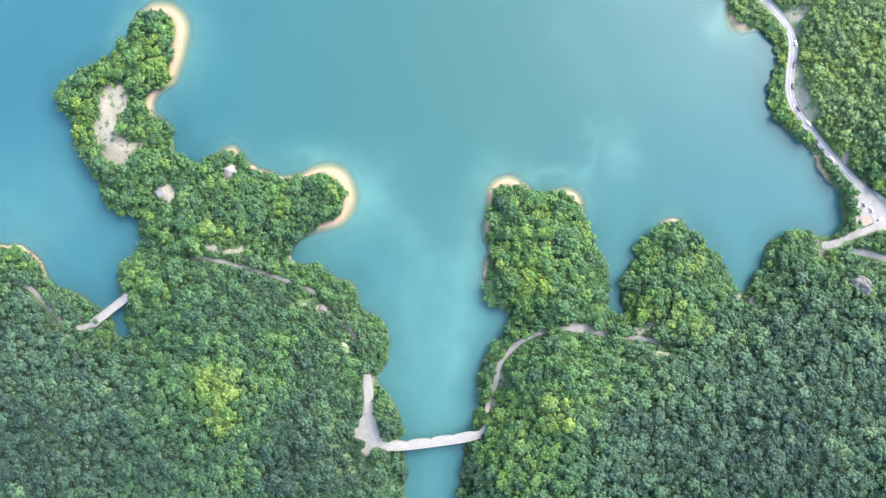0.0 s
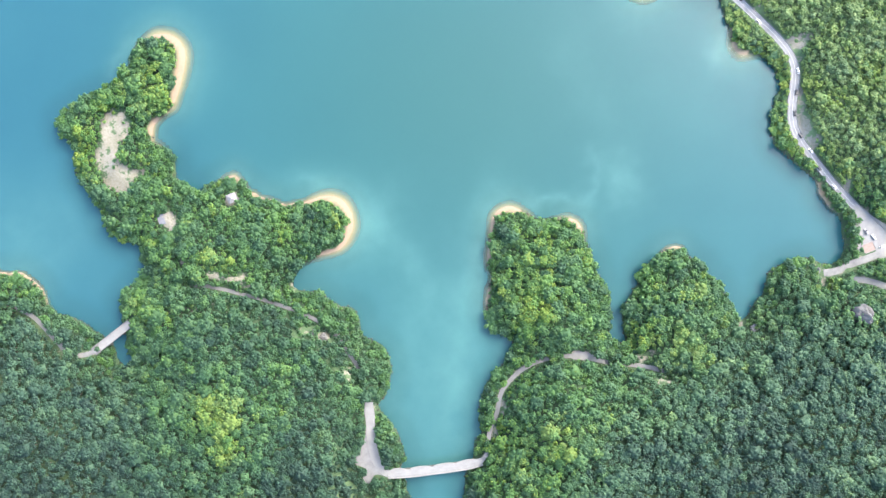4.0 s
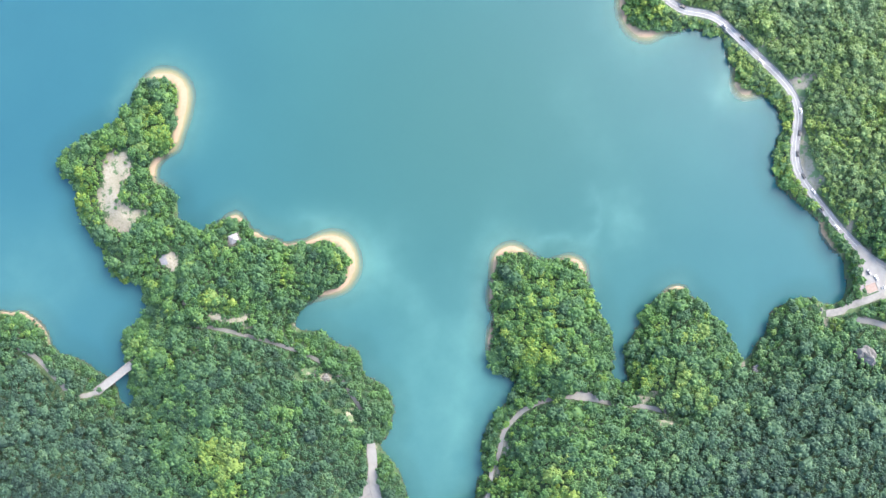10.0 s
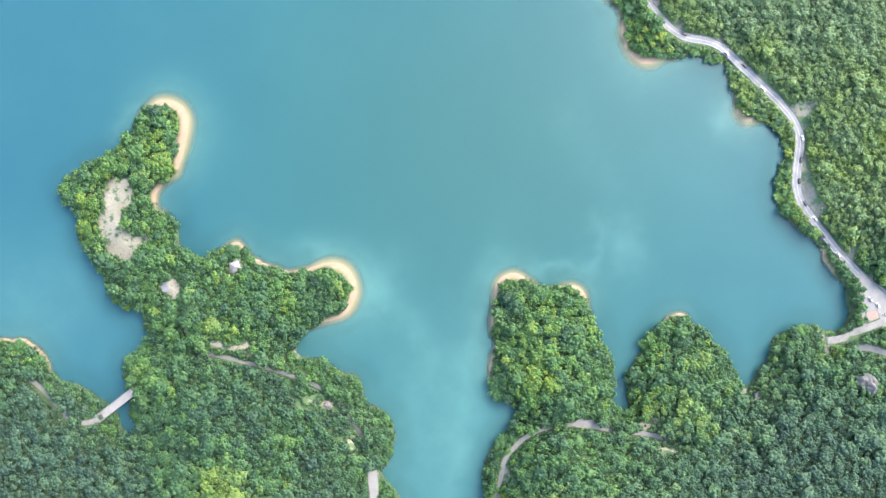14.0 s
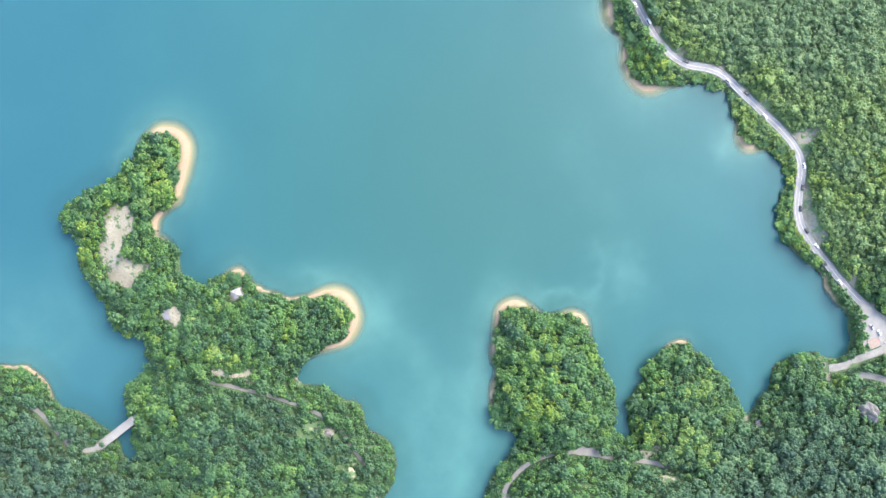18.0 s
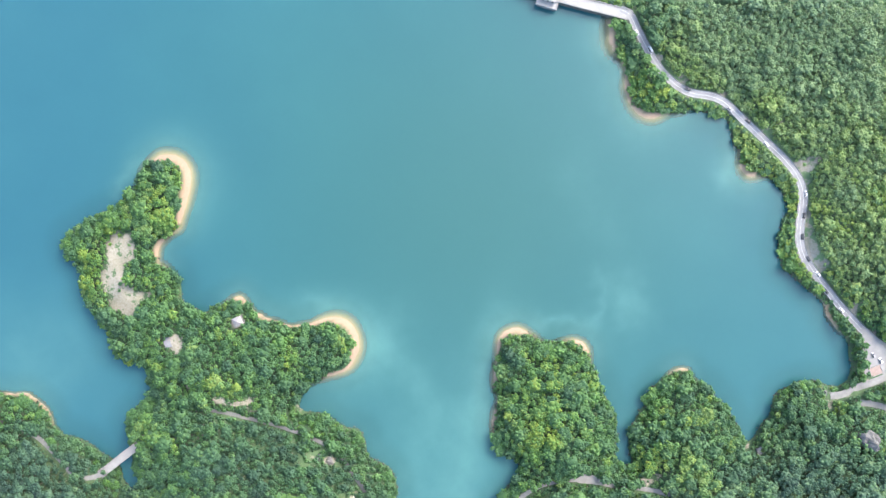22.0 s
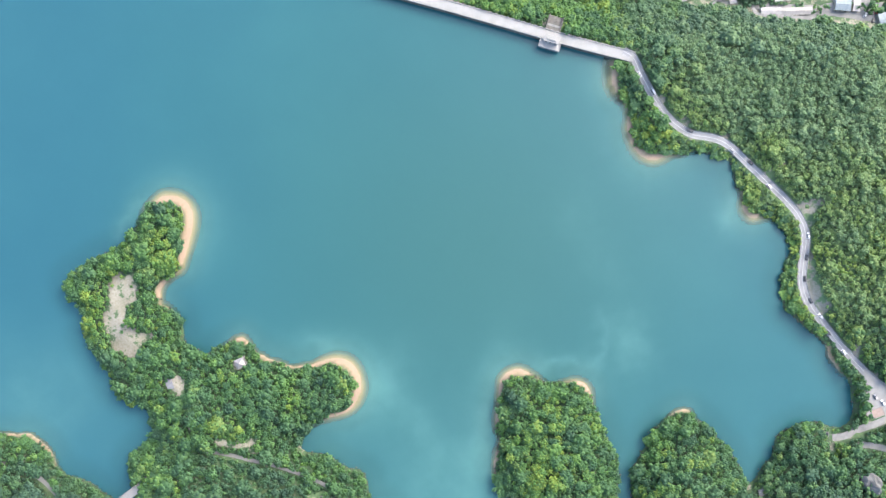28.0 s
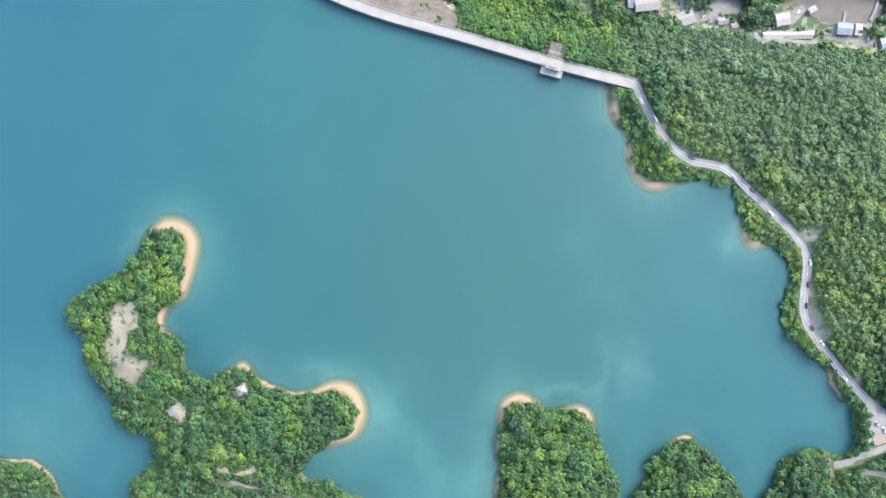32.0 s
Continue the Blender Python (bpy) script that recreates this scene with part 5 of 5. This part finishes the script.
yard(((331.2, 338.3), (337.8, 332.7), (351.1, 326.2), (361.5, 324.4), (361.2, 340.2), (346.0, 350.4), (336.6, 348.5)), "pale concrete yard round the blue-roofed building")
yard(((199.5, 354.6), (205.2, 345.3), (215.5, 346.7), (218.3, 351.8), (209.7, 363.9), (200.3, 367.6)), "pale concrete yard between small houses")
yard(((265.3, 348.3), (282.2, 348.3), (294.2, 360.5), (289.5, 365.1), (278.3, 358.6)), "grey concrete drive beside the grey house")

yard(((278.9, 382.8), (281.9, 367.0), (299.0, 354.9), (316.9, 348.5), (336.6, 350.4), (374.2, 348.7), (383.0, 383.2)), "broad grey-brown tarmac ground below the dam", MAT_TARMAC, 0.3)

yard(((186.1, 380.1), (188.6, 361.5), (199.6, 345.2), (212.8, 340.6), (233.4, 343.5), (238.8, 359.4), (238.6, 380.3)), "pale grey village ground of worn concrete", MAT_LANE, 0.25)

yard(((300, 341), (306, 330), (330, 325), (352, 317), (368, 317), (368, 346), (335, 350), (310, 346)), "worn grey concrete ground before the blue-roofed building", MAT_LANE, 0.2)
yard(((249, 346), (248, 330), (302, 328), (303, 344)), "grey concrete ground round the long shed", MAT_LANE, 0.12)

# ---- pavilion, court and pad on the peninsula and at the junction ----
hut_x, hut_y = -158.1, 56.2
pavilion = thing("pavilion", pose(hut_x, hut_y, ground_at(hut_x, hut_y), 0, 0, 24), "small white-roofed pavilion in a clearing of the peninsula", "pavilion")
bm = bmesh.new()
bmesh.ops.create_cone(bm, cap_ends=True, segments=4, radius1=5.0, radius2=0.4, depth=1.6, matrix=pose(0, 0, 5.6, 0, 0, 45))
part("roof", bm, MAT_ROOF_WHITE, pavilion, "pale hipped roof")
for x in (-2.6, 2.6):
    for y in (-2.6, 2.6):
        part("column", box(0.35, 0.35, 5.0, x, y, -0.1, 0.03), MAT_WALL, pavilion)
part("plinth", box(7.5, 7.5, 0.6, 0, 0, -0.3, 0.05), MAT_CONCRETE, pavilion)

court_x, court_y = -211.0, 40.3
MAT_COURT = mottled("blue_grey_concrete", (0.13, 0.14, 0.16), (0.18, 0.19, 0.215), 0.5)
court = thing("court", pose(court_x, court_y, ground_at(court_x, court_y) + 0.1, 0, 0, 20), "small blue-grey concrete court in a clearing", "court", kind="structure")
part("slab", box(5, 8, 0.4, 0, 0, -0.2, 0.03), MAT_COURT, court)

pad_x, pad_y = 320.7, 19.6
pad = thing("paved_pad", pose(pad_x, pad_y, ground_at(pad_x, pad_y) + 0.45, 0, 0, 22), "red tiled pad with a low kerb at the junction", "paving", kind="structure")
part("tiles", box(8.5, 6.5, 0.5, 0, 0, -0.4, 0.03), MAT_ROOF_RED, pad)
for x, y, sx, sy in ((0, 3.4, 8.9, 0.3), (0, -3.4, 8.9, 0.3), (-4.4, 0, 0.3, 6.8), (4.4, 0, 0.3, 6.8)):
    part("kerb", box(sx, sy, 0.7, x, y, -0.4, 0.03), MAT_PALE, pad)


basin_x, basin_y = 282.0, 2.4
basin = thing("basin", pose(basin_x, basin_y, ground_at(basin_x, basin_y)), "small round concrete basin with dark water beside the side road", "basin")
for name, outer, inner, low, high, mat in (("rim", 2.5, 1.9, -0.8, 0.7, MAT_CONCRETE), ("water_surface", 1.92, 0.0, -0.5, 0.25, MAT_GLASS)):
    bm = bmesh.new()
    rings = [[bm.verts.new((r * math.cos(k * math.pi / 12), r * math.sin(k * math.pi / 12), z)) for k in range(24)] for r, z in ((outer, low), (outer, high), (max(inner, 0.02), high), (max(inner, 0.02), low))]
    for ring, nxt in zip(rings, rings[1:] + rings[:1]):
        for k in range(24):
            bm.faces.new((ring[k], ring[(k + 1) % 24], nxt[(k + 1) % 24], nxt[k]))
    part(name, bm, mat, basin)

# ---- rocks ----
def boulder(x, y, z, sx, sy, sz, label, seed):
    bm = bmesh.new()
    bmesh.ops.create_icosphere(bm, subdivisions=4, radius=1.0)
    for v in bm.verts:
        n = noise.noise(v.co * 1.3 + Vector((seed, 0, 0))) * 0.35 + noise.noise(v.co * 3.5 + Vector((0, seed, 0))) * 0.16
        v.co *= 1 + n
    ob = thing("boulder", pose(x, y, z, 0, 0, seed * 37), label, "boulder")
    ob.scale = (sx, sy, sz)
    part("rock", bm, MAT_ROCK, ob)


rock_x, rock_y = 309.2, -30.5
boulder(rock_x, rock_y, ground_at(rock_x, rock_y) + 3, 6.5, 8.5, 8.5, "great bare grey boulder rising out of the forest", 1)
rock_x, rock_y = -96.8, -43.8
boulder(rock_x, rock_y, ground_at(rock_x, rock_y), 2.6, 2.0, 1.6, "low grey rock beside the wooded track", 2)
rock_x, rock_y = -89.2, -47.2
boulder(rock_x, rock_y, ground_at(rock_x, rock_y), 3.4, 3.0, 1.8, "low pale grey rock beside the wooded track", 3)


def shore_rocks():
    """Small stones and ledges along the waterline."""
    pts = np.vstack((WEST_SHORE, EAST_SHORE))
    pts = pts[(np.abs(pts[:, 0]) < 345) & (pts[:, 1] > -200)]
    pts = pts + rng.normal(0, 0.8, pts.shape)
    pts = pts[sample(BEACH_WIDTH, pts[:, 0], pts[:, 1]) < 1.5]
    z = np.maximum(sample(HEIGHT, pts[:, 0], pts[:, 1]), -0.3)
    r = rng.uniform(0.25, 1.0, len(pts)) ** 1.5 * 0.8
    lumps = ICO_V[None] * (1 + rng.uniform(-0.3, 0.3, (len(pts), len(ICO_V), 1))) * r[:, None, None] * np.array((1.2, 1.0, 0.6))
    verts = lumps + np.column_stack((pts, z + 0.1))[:, None]
    faces = ICO_F[None] + np.arange(len(pts))[:, None, None] * len(ICO_V)
    ob = new("shore_rocks", mesh_from("shore_rocks", verts.reshape(-1, 3), faces.reshape(-1, 3), MAT_SHORE_ROCK))
    tagged(ob, "brown stones and ledges along the waterline", "rocks", kind="stuff")


MAT_SHORE_ROCK = mottled("brown_shore_rock", (0.03, 0.03, 0.025), (0.085, 0.075, 0.06), 0.3, 0.95, fine=2.0)
shore_rocks()


# ---- pale steps at the head of the small cove ----
weir_x, weir_y = 235.8, -41.5
weir = thing("stepped_weir", pose(weir_x, weir_y, max(ground_at(weir_x, weir_y), 1.0), 0, 0, 32), "weathered concrete steps at the head of a cove", "steps")
for k in range(5):
    part("step", box(11 - 0.8 * k, 0.9, 1.6 + 0.35 * k, 0.3 * k, -2.6 + k * 1.35, -1.2, 0.05), MAT_CONCRETE, weir)

# ---- the woods beyond, out to the far hills ----
def far_woods():
    """Coarse rounded tree tops that carry the forest on beyond the valley."""
    spots = []
    for inner, outer, step in ((350, 640, 11.0), (640, 1150, 24.0)):
        ax, ay = np.meshgrid(np.arange(-outer, outer + 1, step), np.arange(-outer, outer + 1, step))
        ax, ay = (ax + rng.uniform(-0.35, 0.35, ax.shape) * step).ravel(), (ay + rng.uniform(-0.35, 0.35, ay.shape) * step).ravel()
        span = np.maximum(np.abs(ax) / (1 if inner > 400 else 352 / 350), np.abs(ay - 88) / (1 if inner > 400 else 296 / 350))
        ok = (span > inner) & (np.maximum(np.abs(ax), np.abs(ay)) < outer) & (sample(LAND.astype(float), ax, ay + 0.0) > 0.9) & (sample(SHORE_D, ax, ay) > step * 0.5)
        spots.append(np.column_stack((ax[ok], ay[ok], np.full(ok.sum(), step * 0.66))))
    # each of the nearer tree tops is three leaf masses leaning on one another
    crowns = np.repeat(spots[0], 3, axis=0)
    crowns[:, :2] += rng.normal(0, 2.4, (len(crowns), 2))
    crowns[:, 2] *= 0.72
    spots = np.vstack((crowns, spots[1]))
    z = sample(HEIGHT, spots[:, 0], spots[:, 1])
    r = spots[:, 2:3, None] * rng.uniform(0.6, 1.35, (len(spots), 1, 1))
    turns = np.array([turned(rng) for _ in range(60)])[rng.integers(0, 60, len(spots))]
    lumps = np.matmul(OCTA_V[None] * (1 + rng.uniform(-0.3, 0.3, (len(spots), 6, 1))), turns) * r * np.where(spots[:, 2:3, None] > 9, 0.6, 0.8) ** np.array((0, 0, 1))
    verts = lumps + np.column_stack((spots[:, :2], z + 2.0))[:, None]
    faces = OCTA_F[None] + np.arange(len(spots))[:, None, None] * 6
    shade = np.repeat(np.clip(0.36 + rng.normal(0, 0.1, len(spots)), 0, 1), 6)
    ob = new("far_woods", mesh_from("far_woods", verts.reshape(-1, 3), faces.reshape(-1, 3), MAT_LEAVES, {"tint": shade, "cool": np.full(len(shade), 0.4)}))
    tagged(ob, "endless dark green woods on the far hills", "forest", kind="stuff")


far_woods()


# ---- vehicles on the coast road ----
def car(label, paint, length=4.5, width=1.8, tall_=1.45, van=False):
    ob = thing("car", Matrix(), label, "car", "vehicles on the coast road")
    body = box(length, width, 0.62, 0, 0, 0.28, 0.12)
    part("body", body, paint, ob)
    bm = bmesh.new()
    a, b = (-length * 0.44, length * 0.40) if van else (-length * 0.40, length * 0.24)
    low = [bm.verts.new((x, y, 0.9)) for x, y in ((a, -width * 0.47), (b, -width * 0.47), (b, width * 0.47), (a, width * 0.47))]
    top = [bm.verts.new((x, y, tall_)) for x, y in ((a + 0.35, -width * 0.38), (b - 0.6, -width * 0.38), (b - 0.6, width * 0.38), (a + 0.35, width * 0.38))]
    for k in range(4):
        bm.faces.new((low[k], low[(k + 1) % 4], top[(k + 1) % 4], top[k]))
    bm.faces.new(top)
    bm.faces.new(low[::-1])
    part("cabin", bm, MAT_GLASS, ob, "dark window glass")
    part("roof", box(b - a - 0.95, width * 0.78, 0.06, (a + 0.35 + b - 0.6) / 2, 0, tall_, 0.02), paint, ob)
    for x in (-length * 0.31, length * 0.31):
        for y in (-width * 0.46, width * 0.46):
            bm = bmesh.new()
            bmesh.ops.create_cone(bm, cap_ends=True, segments=14, radius1=0.32, radius2=0.32, depth=0.22, matrix=pose(x, y, 0.32, 90))
            part("wheel", bm, MAT_TYRE, ob)
    for y in (-width * 0.36, width * 0.36):
        part("headlight", box(0.06, 0.3, 0.14, length / 2, y, 0.62), MAT_PAINT, ob)
    return ob


def place_on_road(ob, x, y, lane):
    line = ROADS["east"][0]
    i = int(np.argmin(np.hypot(line[:, 0] - x, line[:, 1] - y)))
    i = min(max(i, 1), len(line) - 2)
    step = line[i + 1] - line[i - 1]
    turn = math.degrees(math.atan2(step[1], step[0]))
    ob.matrix_basis = pose(*line[i], 0, 0, turn) @ pose(0, lane * 1.5, 0.06, 0, 0, 0 if lane < 0 else 180)


PAINTS = {"white": MAT_CAR_WHITE, "black": MAT_CAR_DARK, "grey": MAT_CAR_GREY, "red": MAT_CAR_RED}
for x, y, lane, colour in ((176.5, 230.2, 1, "black"), (222.4, 208.0, 1, "black"), (238.7, 190.7, -1, "white"), (266.3, 151.5, 1, "white"),
                           (265.3, 135.8, 1, "black"), (263.8, 120.9, 1, "black"), (267.9, 103.9, 1, "black"), (274.8, 92.0, 1, "white"),
                           (284.4, 81.0, -1, "black"), (296.5, 66.5, -1, "white"), (141.5, 273.3, -1, "white"), (209.6, 217.2, -1, "grey")):
    place_on_road(car(colour + " car driving on the coast road", PAINTS[colour]), x, y, lane)
van_x, van_y = 149.2, 259.1
place_on_road(car("white van driving on the coast road", MAT_CAR_WHITE, 5.6, 2.1, 2.3, True), van_x, van_y, 1)
for x, y, turn, colour in ((207.0, 354.6, 30, "grey"), (210.8, 350.9, 40, "black"), (343.9, 336.4, 60, "white"), (350.1, 331.8, 70, "black"),
                           (353.7, 338.3, 10, "red"), (285.8, 358.6, 50, "white")):
    parked = car(colour + " car parked in the village yard", PAINTS[colour])
    parked["group"] = "cars parked below the dam"
    parked.matrix_basis = pose(x, y, ground_at(x, y) + 0.5, 0, 0, turn)
for x, y, turn, colour in ((324.1, 27.3, 120, "white"), (330.5, 20.4, 20, "white"), (318.5, 31.5, 120, "grey")):
    parked = car(colour + " car waiting at the bright junction", PAINTS[colour])
    parked.matrix_basis = pose(x, y, 4.47, 0, 0, turn)
